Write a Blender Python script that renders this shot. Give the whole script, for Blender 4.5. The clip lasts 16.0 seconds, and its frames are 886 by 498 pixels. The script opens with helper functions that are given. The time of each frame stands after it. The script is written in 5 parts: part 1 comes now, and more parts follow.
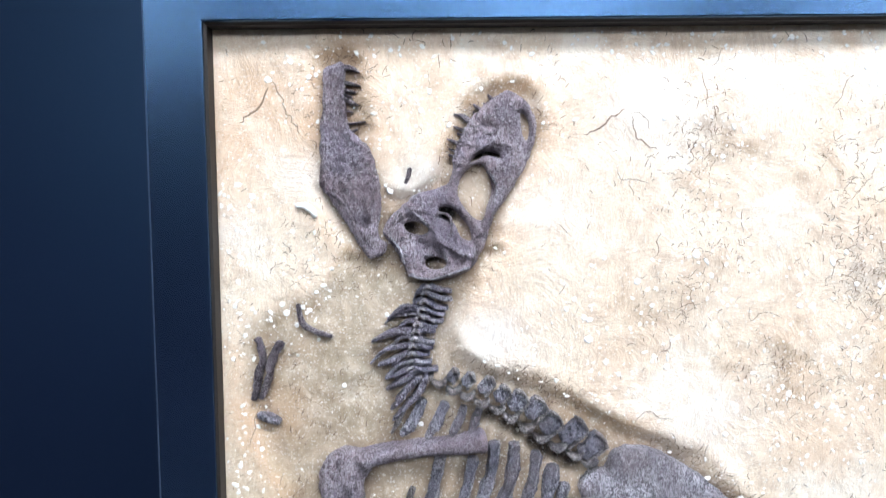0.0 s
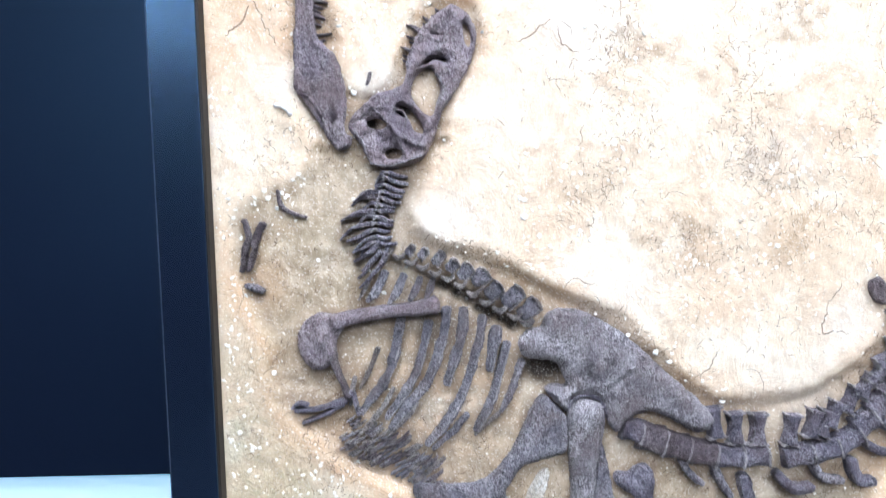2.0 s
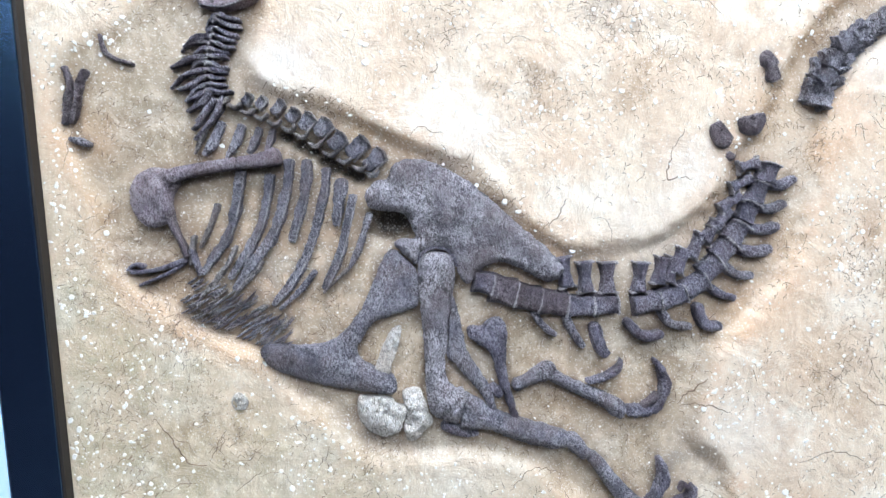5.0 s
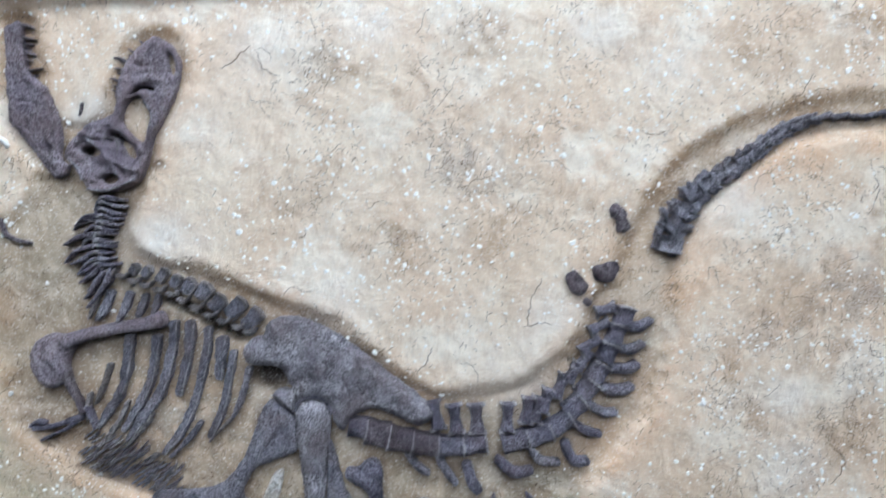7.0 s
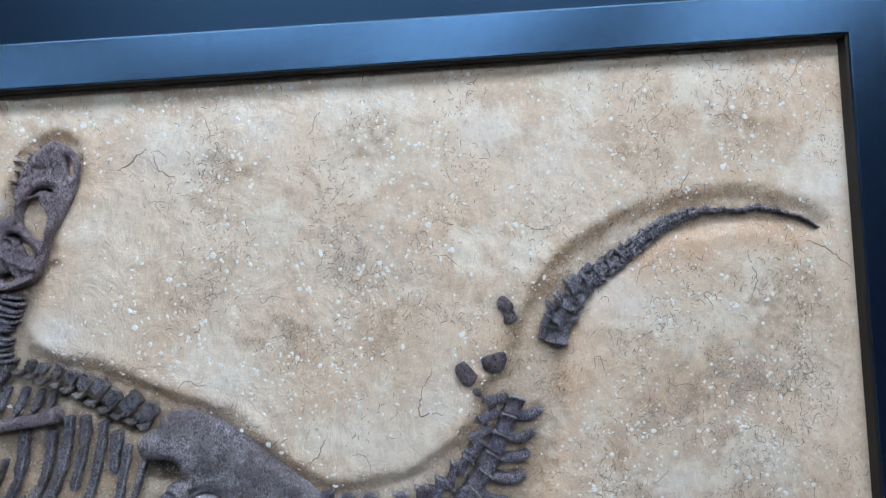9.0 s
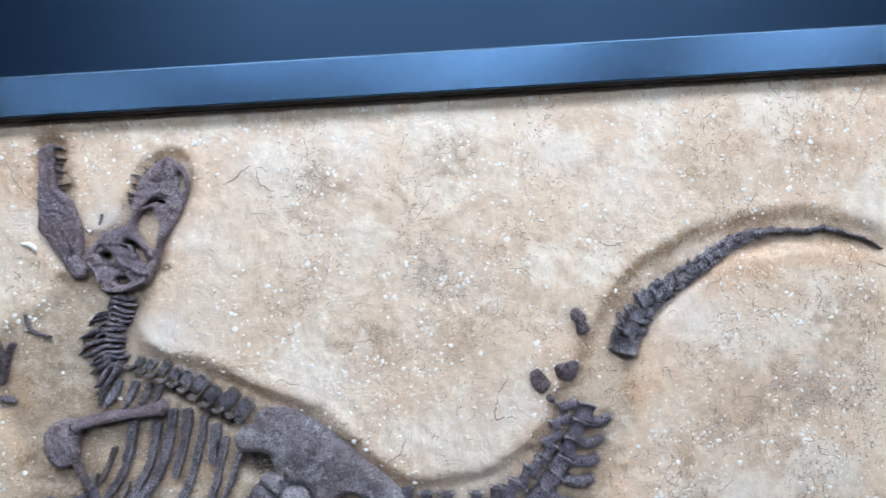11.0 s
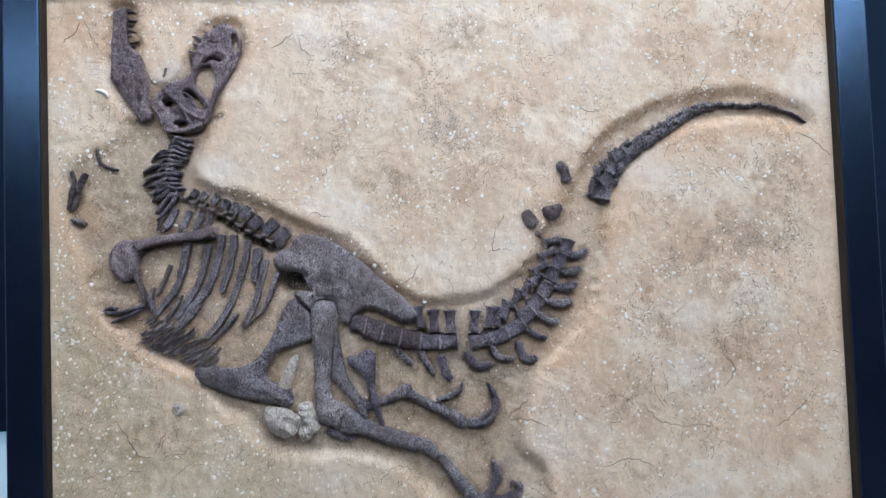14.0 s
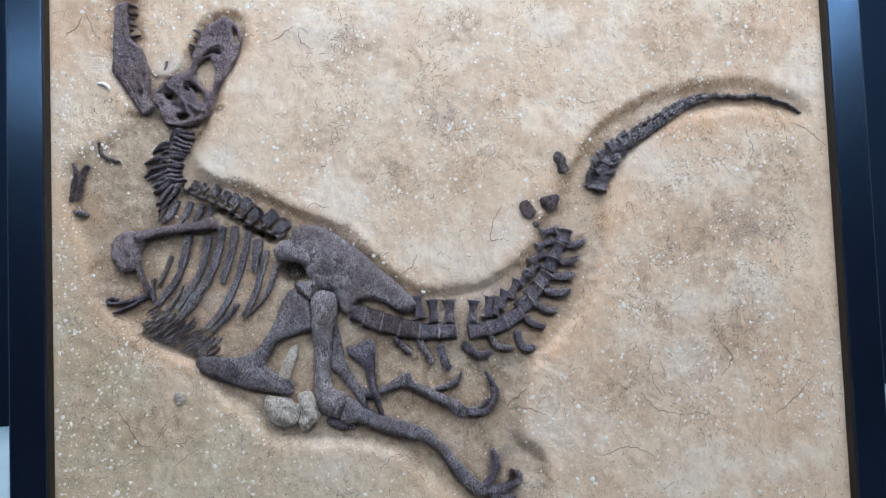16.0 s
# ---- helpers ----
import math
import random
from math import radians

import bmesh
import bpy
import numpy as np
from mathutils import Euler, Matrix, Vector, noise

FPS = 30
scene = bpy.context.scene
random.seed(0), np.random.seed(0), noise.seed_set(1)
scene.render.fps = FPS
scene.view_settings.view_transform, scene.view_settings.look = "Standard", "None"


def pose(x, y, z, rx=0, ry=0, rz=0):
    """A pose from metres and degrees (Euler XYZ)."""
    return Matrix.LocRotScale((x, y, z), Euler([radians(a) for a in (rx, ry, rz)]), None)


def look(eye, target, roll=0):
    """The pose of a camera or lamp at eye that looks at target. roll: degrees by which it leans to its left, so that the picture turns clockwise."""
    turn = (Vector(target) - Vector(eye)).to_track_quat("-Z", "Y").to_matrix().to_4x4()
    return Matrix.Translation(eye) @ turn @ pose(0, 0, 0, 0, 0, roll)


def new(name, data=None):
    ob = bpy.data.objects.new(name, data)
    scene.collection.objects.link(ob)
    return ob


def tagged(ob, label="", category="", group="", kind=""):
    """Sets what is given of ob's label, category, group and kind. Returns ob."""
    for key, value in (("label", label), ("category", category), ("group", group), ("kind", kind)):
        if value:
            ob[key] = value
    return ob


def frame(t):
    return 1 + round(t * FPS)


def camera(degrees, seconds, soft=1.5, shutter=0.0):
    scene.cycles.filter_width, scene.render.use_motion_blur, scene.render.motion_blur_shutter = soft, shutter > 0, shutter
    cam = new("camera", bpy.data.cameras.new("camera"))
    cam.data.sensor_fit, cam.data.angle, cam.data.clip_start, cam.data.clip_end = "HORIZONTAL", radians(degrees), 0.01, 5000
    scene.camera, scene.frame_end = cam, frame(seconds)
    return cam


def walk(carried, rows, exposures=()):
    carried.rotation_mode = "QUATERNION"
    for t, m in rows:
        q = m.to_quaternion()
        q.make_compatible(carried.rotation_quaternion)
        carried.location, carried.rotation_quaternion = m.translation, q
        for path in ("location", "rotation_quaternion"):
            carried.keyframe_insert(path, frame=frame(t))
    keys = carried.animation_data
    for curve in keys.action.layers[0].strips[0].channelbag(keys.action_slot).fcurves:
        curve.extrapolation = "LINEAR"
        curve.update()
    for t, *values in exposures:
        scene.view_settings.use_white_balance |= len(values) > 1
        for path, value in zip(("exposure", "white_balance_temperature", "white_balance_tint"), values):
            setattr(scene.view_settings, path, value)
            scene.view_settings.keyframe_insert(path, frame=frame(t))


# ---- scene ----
cam = camera(66.0, 16.0, soft=1.4, shutter=0.5)
PATH = [
    (0, (0.22, -0.661, 1.631), (0.22, 1.335, 1.498), -0.5),
    (0.5, (0.223, -0.689, 1.598), (0.218, 1.308, 1.487), -0.4),
    (1, (0.234, -0.745, 1.586), (0.231, 1.253, 1.5), -0.8),
    (1.5, (0.243, -0.776, 1.552), (0.256, 1.219, 1.42), -1.0),
    (2, (0.27, -0.789, 1.522), (0.263, 1.205, 1.37), -1.3),
    (2.5, (0.273, -0.77, 1.467), (0.315, 1.221, 1.285), -1.4),
    (3, (0.291, -0.795, 1.44), (0.373, 1.198, 1.292), -1.0),
    (3.5, (0.318, -0.794, 1.402), (0.485, 1.199, 1.241), -0.9),
    (3.7, (0.337, -0.783, 1.384), (0.476, 1.206, 1.228), -0.9),
    (5.8, (0.438, -0.788, 1.368), (0.588, 1.191, 1.123), -3.2),
    (6, (0.467, -0.791, 1.37), (0.565, 1.196, 1.166), -3.3),
    (6.5, (0.52, -0.824, 1.464), (0.62, 1.165, 1.288), -3.8),
    (7, (0.582, -0.845, 1.509), (0.646, 1.15, 1.387), -4.2),
    (7.5, (0.657, -0.858, 1.548), (0.753, 1.139, 1.475), -5.6),
    (8, (0.706, -0.86, 1.558), (0.824, 1.135, 1.482), -5.6),
    (8.2, (0.709, -0.868, 1.56), (0.817, 1.128, 1.515), -4.9),
    (10.3, (0.717, -0.882, 1.581), (0.8, 1.116, 1.6), -4.5),
    (10.5, (0.711, -0.91, 1.534), (0.734, 1.086, 1.66), -4.2),
    (11, (0.648, -0.934, 1.569), (0.656, 1.065, 1.612), -3.5),
    (11.5, (0.589, -0.979, 1.572), (0.616, 1.02, 1.616), -3.3),
    (12, (0.543, -1.01, 1.506), (0.591, 0.986, 1.614), -1.8),
    (12.5, (0.518, -1.051, 1.434), (0.611, 0.944, 1.533), -1.3),
    (13, (0.529, -1.066, 1.347), (0.612, 0.93, 1.45), -1.9),
    (13.5, (0.54, -1.089, 1.33), (0.645, 0.906, 1.432), -2.1),
    (14, (0.563, -1.115, 1.315), (0.678, 0.88, 1.392), -2.0),
    (14.5, (0.553, -1.15, 1.309), (0.654, 0.845, 1.414), -2.0),
    (15, (0.556, -1.126, 1.3), (0.645, 0.869, 1.406), -1.5),
    (15.5, (0.565, -1.125, 1.295), (0.674, 0.87, 1.399), -1.5),
    (16, (0.566, -1.124, 1.29), (0.678, 0.87, 1.382), -2.2),
]
EXPOSURES = [(0, -0.48, 6430, 18), (2.5, -0.4, 6430, 18), (3.5, -0.46, 6380, 17), (6, -0.66, 6180, 15), (6.5, -0.95, 6110, 14), (7, -1.16, 6110, 15), (8, -1.46, 6090, 15), (10.5, -1.42, 6180, 17), (11, -1.1, 6230, 18), (11.5, -0.74, 6300, 18), (12, -0.72, 6300, 18), (12.5, -1.15, 6400, 19), (13, -1.25, 6530, 19), (14.5, -1.36, 6560, 20), (16, -1.36, 6560, 19)]
walk(cam, [(t, look(eye, target, roll)) for t, eye, target, roll in PATH], EXPOSURES)

LIGHTS = ((-0.2, -2.9), (1.2, -2.9), (3.0, -2.9), (-2.0, -4.1), (0.9, -4.1), (3.2, -4.1), (0.1, -1.0), (1.5, -1.0))
LAMP_GLOW, PANEL_GLOW = 34.0, 1.05
MARKS, FLECKS = 11500, 5000

# ---- world, lamps ----
world = bpy.data.worlds.new("world")
scene.world = world
world.use_nodes = True
world.node_tree.nodes["Background"].inputs[0].default_value = (0.55, 0.75, 1.0, 1)
world.node_tree.nodes["Background"].inputs[1].default_value = 0.05
LAMP = (0.815, 0.93, 1.0)


# ---- materials ----
def nodes_of(name, rough=0.5, metal=0.0, coat=0.0):
    m = bpy.data.materials.new(name)
    m.use_nodes = True
    nt = m.node_tree
    b = nt.nodes["Principled BSDF"]
    b.inputs["Roughness"].default_value, b.inputs["Metallic"].default_value = rough, metal
    b.inputs["Coat Weight"].default_value = coat
    b.inputs["Coat Roughness"].default_value = 0.22
    return m, nt, b


def add(nt, kind, **sets):
    n = nt.nodes.new(kind)
    for k, v in sets.items():
        n.inputs[k.replace("_", " ")].default_value = v
    return n


def mix(nt, fac, a, b, blend="MIX"):
    n = nt.nodes.new("ShaderNodeMix")
    n.data_type, n.blend_type = "RGBA", blend
    for i, v in ((0, fac), (6, a), (7, b)):
        if isinstance(v, (tuple, float, int)):
            n.inputs[i].default_value = (*v, 1) if isinstance(v, tuple) else v
        else:
            nt.links.new(v, n.inputs[i])
    return n.outputs[2]


def ramp(nt, fac, lo, hi, a=0.0, b=1.0):
    n = nt.nodes.new("ShaderNodeMapRange")
    nt.links.new(fac, n.inputs[0])
    for i, v in enumerate((lo, hi, a, b)):
        n.inputs[i + 1].default_value = v
    return n.outputs[0]


def noise_tex(nt, scale, detail=4.0, rough=0.6, stretch=None, distortion=0.0, seed=0.0, kind=None):
    co = nt.nodes.new("ShaderNodeTexCoord")
    mp = nt.nodes.new("ShaderNodeMapping")
    nt.links.new(co.outputs["Object"], mp.inputs[0])
    mp.inputs["Location"].default_value = (seed, seed * 0.7, seed * 1.3)
    if stretch:
        mp.inputs["Scale"].default_value = stretch[0]
        mp.inputs["Rotation"].default_value = (0, radians(stretch[1]), 0)
    n = add(nt, "ShaderNodeTexNoise", Scale=scale, Detail=detail, Roughness=rough, Distortion=distortion)
    nt.links.new(mp.outputs[0], n.inputs["Vector"])
    if kind:
        n.noise_type, n.normalize = kind, True
    return n.outputs[0]


def bump(nt, b, height, strength, dist):
    n = add(nt, "ShaderNodeBump", Strength=abs(strength), Distance=dist)
    n.invert = strength < 0
    nt.links.new(height, n.inputs["Height"])
    if b.inputs["Normal"].links:
        nt.links.new(b.inputs["Normal"].links[0].from_socket, n.inputs["Normal"])
    nt.links.new(n.outputs[0], b.inputs["Normal"])


def crease(nt, scale, width, seed=21.0):
    """Meandering thin lines, 1 on the line: where a noise crosses its middle."""
    n = noise_tex(nt, scale, 2.5, 0.55, distortion=0.8, seed=seed)
    sub = nt.nodes.new("ShaderNodeMath")
    sub.operation = "SUBTRACT"
    nt.links.new(n, sub.inputs[0])
    sub.inputs[1].default_value = 0.5
    ab = nt.nodes.new("ShaderNodeMath")
    ab.operation = "ABSOLUTE"
    nt.links.new(sub.outputs[0], ab.inputs[0])
    return ramp(nt, ab.outputs[0], 0.0, width, 1.0, 0.0)


def bone_material(name, dark, mid, pale, tinge, wrinkle=110.0, rub=0.35, rough=0.40):
    """Painted cast bone: mottled two-tone base, wrinkled grain, pale paint rubbed on the raised grain."""
    m, nt, b = nodes_of(name, rough)
    broad = noise_tex(nt, 34, 5, 0.65)
    hue = noise_tex(nt, 21, 3, 0.6, seed=13.0)
    ridge = crease(nt, wrinkle * 0.95, 0.034)
    net = crease(nt, wrinkle * 0.75, 0.022, 17.0)
    grain = noise_tex(nt, wrinkle * 1.2, 2.0, 0.55, ((1.9, 1.0, 0.75), 38), 2.6, seed=3.0)
    info = nt.nodes.new("ShaderNodeObjectInfo")
    shift = ramp(nt, info.outputs["Random"], 0, 1, -0.22, 0.22)
    add_ = nt.nodes.new("ShaderNodeMath")
    nt.links.new(ramp(nt, broad, 0.42, 0.58), add_.inputs[0])
    nt.links.new(shift, add_.inputs[1])
    col = mix(nt, add_.outputs[0], dark, mid)
    col = mix(nt, ramp(nt, hue, 0.45, 0.60, 0, 0.75), col, tinge)
    col = mix(nt, ramp(nt, grain, 0.34, 0.46, 0.6, 0), col, tuple(c * 0.35 for c in dark))
    # pale paint dry-brushed on the raised wrinkles, in patches
    worn = noise_tex(nt, 17, 4, 0.68, seed=4.0)
    brush = nt.nodes.new("ShaderNodeMath")
    brush.operation = "MULTIPLY"
    nt.links.new(ramp(nt, worn, 0.42, 0.60, 0.22, 1.0), brush.inputs[0])
    nt.links.new(ramp(nt, grain, 0.48, 0.59, 0, min(0.95, rub * 1.55)), brush.inputs[1])
    col = mix(nt, brush.outputs[0], col, pale)
    brush = nt.nodes.new("ShaderNodeMath")
    brush.operation = "MULTIPLY"
    nt.links.new(ramp(nt, worn, 0.45, 0.60, 0.15, 1.0), brush.inputs[0])
    nt.links.new(ramp(nt, ridge, 0.1, 0.9, 0, min(0.85, rub * 1.35)), brush.inputs[1])
    col = mix(nt, brush.outputs[0], col, pale)
    col = mix(nt, ramp(nt, net, 0, 1, 0, 0.6), col, tuple(c * 0.4 for c in dark))
    nt.links.new(col, b.inputs["Base Color"])
    bump(nt, b, grain, 1.0, 0.0034)
    bump(nt, b, ridge, 0.9, 0.0016)
    bump(nt, b, net, -0.8, 0.0016)
    bump(nt, b, broad, 0.6, 0.005)
    return m


M_SKULL = bone_material("mauve_cast_bone", (0.180, 0.130, 0.146), (0.312, 0.240, 0.266), (0.610, 0.555, 0.605), (0.215, 0.180, 0.232), 135, 0.42)
M_HIP = bone_material("grey_cast_bone", (0.140, 0.124, 0.148), (0.310, 0.284, 0.322), (0.760, 0.735, 0.790), (0.215, 0.172, 0.182), 140, 0.55)
M_DARK = bone_material("dark_cast_bone", (0.062, 0.056, 0.088), (0.180, 0.165, 0.225), (0.540, 0.520, 0.600), (0.140, 0.104, 0.125), 150, 0.45)
M_RIB = bone_material("slate_cast_bone", (0.086, 0.082, 0.110), (0.200, 0.190, 0.235), (0.580, 0.560, 0.620), (0.180, 0.142, 0.150), 140, 0.5)
M_SLIM = bone_material("dusty_cast_bone", (0.110, 0.098, 0.108), (0.240, 0.215, 0.222), (0.600, 0.560, 0.550), (0.235, 0.185, 0.165), 150, 0.5)
M_BROWN = bone_material("brown_cast_bone", (0.060, 0.041, 0.050), (0.150, 0.112, 0.125), (0.450, 0.400, 0.420), (0.115, 0.092, 0.120), 150, 0.40)
M_TOOTH = bone_material("tooth_cast", (0.130, 0.098, 0.112), (0.240, 0.190, 0.208), (0.460, 0.425, 0.445), (0.165, 0.140, 0.172), 170, 0.35)
# pale bone for rubbed arches, and for highlights painted on joint rims
M_PALE = bone_material("rubbed_highlight_bone", (0.22, 0.20, 0.22), (0.40, 0.37, 0.39), (0.75, 0.73, 0.76), (0.30, 0.26, 0.27), 150, 0.6)
M_CHALK = bone_material("chalky_cast", (0.56, 0.49, 0.42), (0.80, 0.74, 0.67), (0.96, 0.94, 0.91), (0.68, 0.60, 0.52), 120, 0.8)


def slab_material():
    m, nt, b = nodes_of("resin_matrix", 0.45, coat=0.15)
    b.inputs["Coat Roughness"].default_value = 0.38
    big = noise_tex(nt, 5.5, 5, 0.62)
    med = noise_tex(nt, 19, 7, 0.72, distortion=0.8, seed=2.0)
    fine = noise_tex(nt, 170, 5, 0.75, seed=5.0)
    sand = noise_tex(nt, 420, 2, 0.6, seed=6.0)
    hair = noise_tex(nt, 62, 6, 0.78, ((2.4, 1, 0.9), 14), 1.6, seed=7.0)
    c = mix(nt, ramp(nt, big, 0.40, 0.60), (0.765, 0.585, 0.425), (0.815, 0.675, 0.52))
    c = mix(nt, ramp(nt, med, 0.50, 0.61, 0, 0.42), c, (0.52, 0.345, 0.215))
    c = mix(nt, ramp(nt, noise_tex(nt, 10, 5, 0.65, seed=11.0), 0.51, 0.60, 0, 0.85), c, (0.90, 0.80, 0.665))
    # the near-black layer paints shade into pits and crevices
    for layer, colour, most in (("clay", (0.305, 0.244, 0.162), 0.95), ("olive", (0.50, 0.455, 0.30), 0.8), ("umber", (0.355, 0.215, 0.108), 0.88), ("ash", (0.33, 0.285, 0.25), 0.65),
                                ("peach", (0.74, 0.475, 0.29), 0.75), ("pale", (0.86, 0.80, 0.72), 0.9), ("painted_shade", (0.03, 0.018, 0.013), 0.97)):
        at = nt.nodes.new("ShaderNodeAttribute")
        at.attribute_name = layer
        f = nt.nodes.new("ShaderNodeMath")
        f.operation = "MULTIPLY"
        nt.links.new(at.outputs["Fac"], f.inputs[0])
        if layer == "painted_shade":
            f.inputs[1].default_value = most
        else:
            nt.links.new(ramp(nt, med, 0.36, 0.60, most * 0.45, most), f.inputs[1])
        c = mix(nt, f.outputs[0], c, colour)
    c = mix(nt, ramp(nt, hair, 0.555, 0.62, 0, 0.18), c, (0.30, 0.20, 0.135))
    c = mix(nt, ramp(nt, fine, 0.36, 0.46, 0.14, 0), c, (0.30, 0.195, 0.125))
    c = mix(nt, ramp(nt, fine, 0.55, 0.66, 0, 0.38), c, (0.80, 0.74, 0.65))
    c = mix(nt, ramp(nt, sand, 0.60, 0.67, 0, 0.65), c, (0.88, 0.85, 0.78))
    nt.links.new(c, b.inputs["Base Color"])
    nt.links.new(ramp(nt, fine, 0.35, 0.65, 0.6, 0.40), b.inputs["Roughness"])
    bump(nt, b, fine, 0.5, 0.0014)
    bump(nt, b, hair, 0.3, 0.002)
    bump(nt, b, med, 0.5, 0.008)
    return m


def plain_material(name, colour, rough, grain=300.0, vary=0.25, relief=0.15, coat=0.0, stretch=None, sheen=None, gloss=1.0):
    m, nt, b = nodes_of(name, rough, coat=coat)
    if sheen:
        b.inputs["Specular Tint"].default_value = (*sheen, 1)
        b.inputs["Specular IOR Level"].default_value = gloss
        b.inputs["IOR"].default_value = 1.9
    g = noise_tex(nt, grain, 4, 0.7, stretch)
    w = noise_tex(nt, grain / 40, 4, 0.6, seed=3.0)
    c = mix(nt, ramp(nt, g, 0.3, 0.7, 0, vary), colour, tuple(min(1, k * 1.7 + 0.004) for k in colour))
    c = mix(nt, ramp(nt, w, 0.35, 0.65, 0, vary), c, tuple(k * 0.7 for k in colour))
    nt.links.new(c, b.inputs["Base Color"])
    nt.links.new(ramp(nt, w, 0.3, 0.7, rough * 0.96, rough * 1.05), b.inputs["Roughness"])
    bump(nt, b, g, relief, 0.0006)
    return m


M_SLAB = slab_material()
NAVY = (0.28, 0.58, 1.0)
M_FRAME = plain_material("satin_black_paint", (0.004, 0.007, 0.018), 0.24, 700, 0.5, 0.10, stretch=((1, 1, 0.25), 0), sheen=NAVY, gloss=0.8)
M_EDGE = plain_material("worn_black_edge", (0.045, 0.06, 0.09), 0.42, 900, 0.6, sheen=NAVY)
M_LINER = plain_material("dark_brown_liner", (0.011, 0.008, 0.007), 0.6, 500, 0.4)
M_BOARD = plain_material("dark_backdrop_laminate", (0.004, 0.007, 0.022), 0.46, 200, 0.15, sheen=NAVY, gloss=0.35)
M_PANEL, _nt, _b = nodes_of("glowing_blue_white_panel", 0.4)
_b.inputs["Base Color"].default_value = (0.7, 0.75, 0.8, 1)
_c = mix(_nt, ramp(_nt, noise_tex(_nt, 1.6, 2), 0.35, 0.65), (0.25, 0.60, 0.83), (0.31, 0.68, 0.92))
_nt.links.new(_c, _b.inputs["Emission Color"])
_b.inputs["Emission Strength"].default_value = PANEL_GLOW
M_WHITE = plain_material("white_wall_paint", (0.78, 0.80, 0.82), 0.7, 120, 0.06)
# unseen room surfaces, kept dark so they add little bounce and reflection
M_DIM = plain_material("dim_unseen_wall", (0.018, 0.02, 0.024), 0.8, 120, 0.2)
M_CEIL = plain_material("ceiling_paint", (0.04, 0.042, 0.045), 0.8, 90, 0.08)
M_FLOOR = plain_material("grey_floor", (0.035, 0.035, 0.035), 0.6, 60, 0.3)
# near-white: the mineral flecks' glints are put into the base colour
M_FLECK, _nt, _b = nodes_of("pearly_fleck", 0.18)
_c = mix(_nt, ramp(_nt, noise_tex(_nt, 200, 2), 0.35, 0.65), (0.90, 0.87, 0.81), (0.97, 0.96, 0.94))
_nt.links.new(_c, _b.inputs["Base Color"])
M_MARK, _nt, _b = nodes_of("dendrite_stain", 0.5)
_c = mix(_nt, ramp(_nt, noise_tex(_nt, 45, 4), 0.35, 0.65), (0.105, 0.064, 0.041), (0.31, 0.205, 0.130))
_nt.links.new(_c, _b.inputs["Base Color"])
M_GLOW, _nt, _b = nodes_of("lamp_diffuser", 0.5)
_b.inputs["Emission Color"].default_value = (*LAMP, 1)
_b.inputs["Emission Strength"].default_value = LAMP_GLOW


# ---- mesh helpers ----
def mesh_object(name, verts, faces, material, parent=None, smooth=True, label=""):
    me = bpy.data.meshes.new(name)
    me.from_pydata([tuple(map(float, v)) for v in verts], [], [tuple(map(int, f)) for f in faces])
    me.update()
    bm = bmesh.new()
    bm.from_mesh(me)
    bmesh.ops.recalc_face_normals(bm, faces=bm.faces)
    bm.to_mesh(me)
    bm.free()
    me.materials.append(material)
    if smooth:
        me.polygons.foreach_set("use_smooth", [True] * len(me.polygons))
    ob = new(name, me)
    ob.parent = parent
    if label:
        ob["label"] = label
    return ob


def box(name, x0, x1, y0, y1, z0, z1, material, parent=None, bevel=0.0, label=""):
    bm = bmesh.new()
    bmesh.ops.create_cube(bm, size=1)
    for v in bm.verts:
        v.co = ((x0 + x1) / 2 + v.co.x * (x1 - x0), (y0 + y1) / 2 + v.co.y * (y1 - y0), (z0 + z1) / 2 + v.co.z * (z1 - z0))
    if bevel:
        bmesh.ops.bevel(bm, geom=bm.edges[:], offset=bevel, segments=2, affect="EDGES")
    me = bpy.data.meshes.new(name)
    bm.to_mesh(me)
    bm.free()
    me.materials.append(material)
    ob = new(name, me)
    ob.parent = parent
    if label:
        ob["label"] = label
    return ob


# the opening of the frame, from its upper left corner: u to the right and v down, in centimetres; h: metres out of the slab
WIDE, TALL, TOP = 130.0, 100.0, 1.8


def spot_at(u, v, h):
    return (u / 100, -h, TOP - v / 100)


def spline(points, closed=False, step=0.35):
    """A smooth line through the points, at even steps of about step centimetres."""
    p = [np.array(q, float) for q in points]
    n = len(p)
    out = []
    for i in range(n if closed else n - 1):
        if closed:
            a, b, c, d = p[i - 1], p[i], p[(i + 1) % n], p[(i + 2) % n]
        else:
            a, b, c, d = p[max(i - 1, 0)], p[i], p[i + 1], p[min(i + 2, n - 1)]
        k = max(2, int(np.ceil(np.linalg.norm(c[:2] - b[:2]) / step)))
        for j in range(k):
            t = j / k
            out.append(0.5 * (2 * b + (c - a) * t + (2 * a - 5 * b + 4 * c - d) * t * t + (3 * b - a - 3 * c + d) * t ** 3))
    if not closed:
        out.append(p[-1])
    return np.array(out)


FLOOR = -0.0085  # how deep the hollow round the bones lies


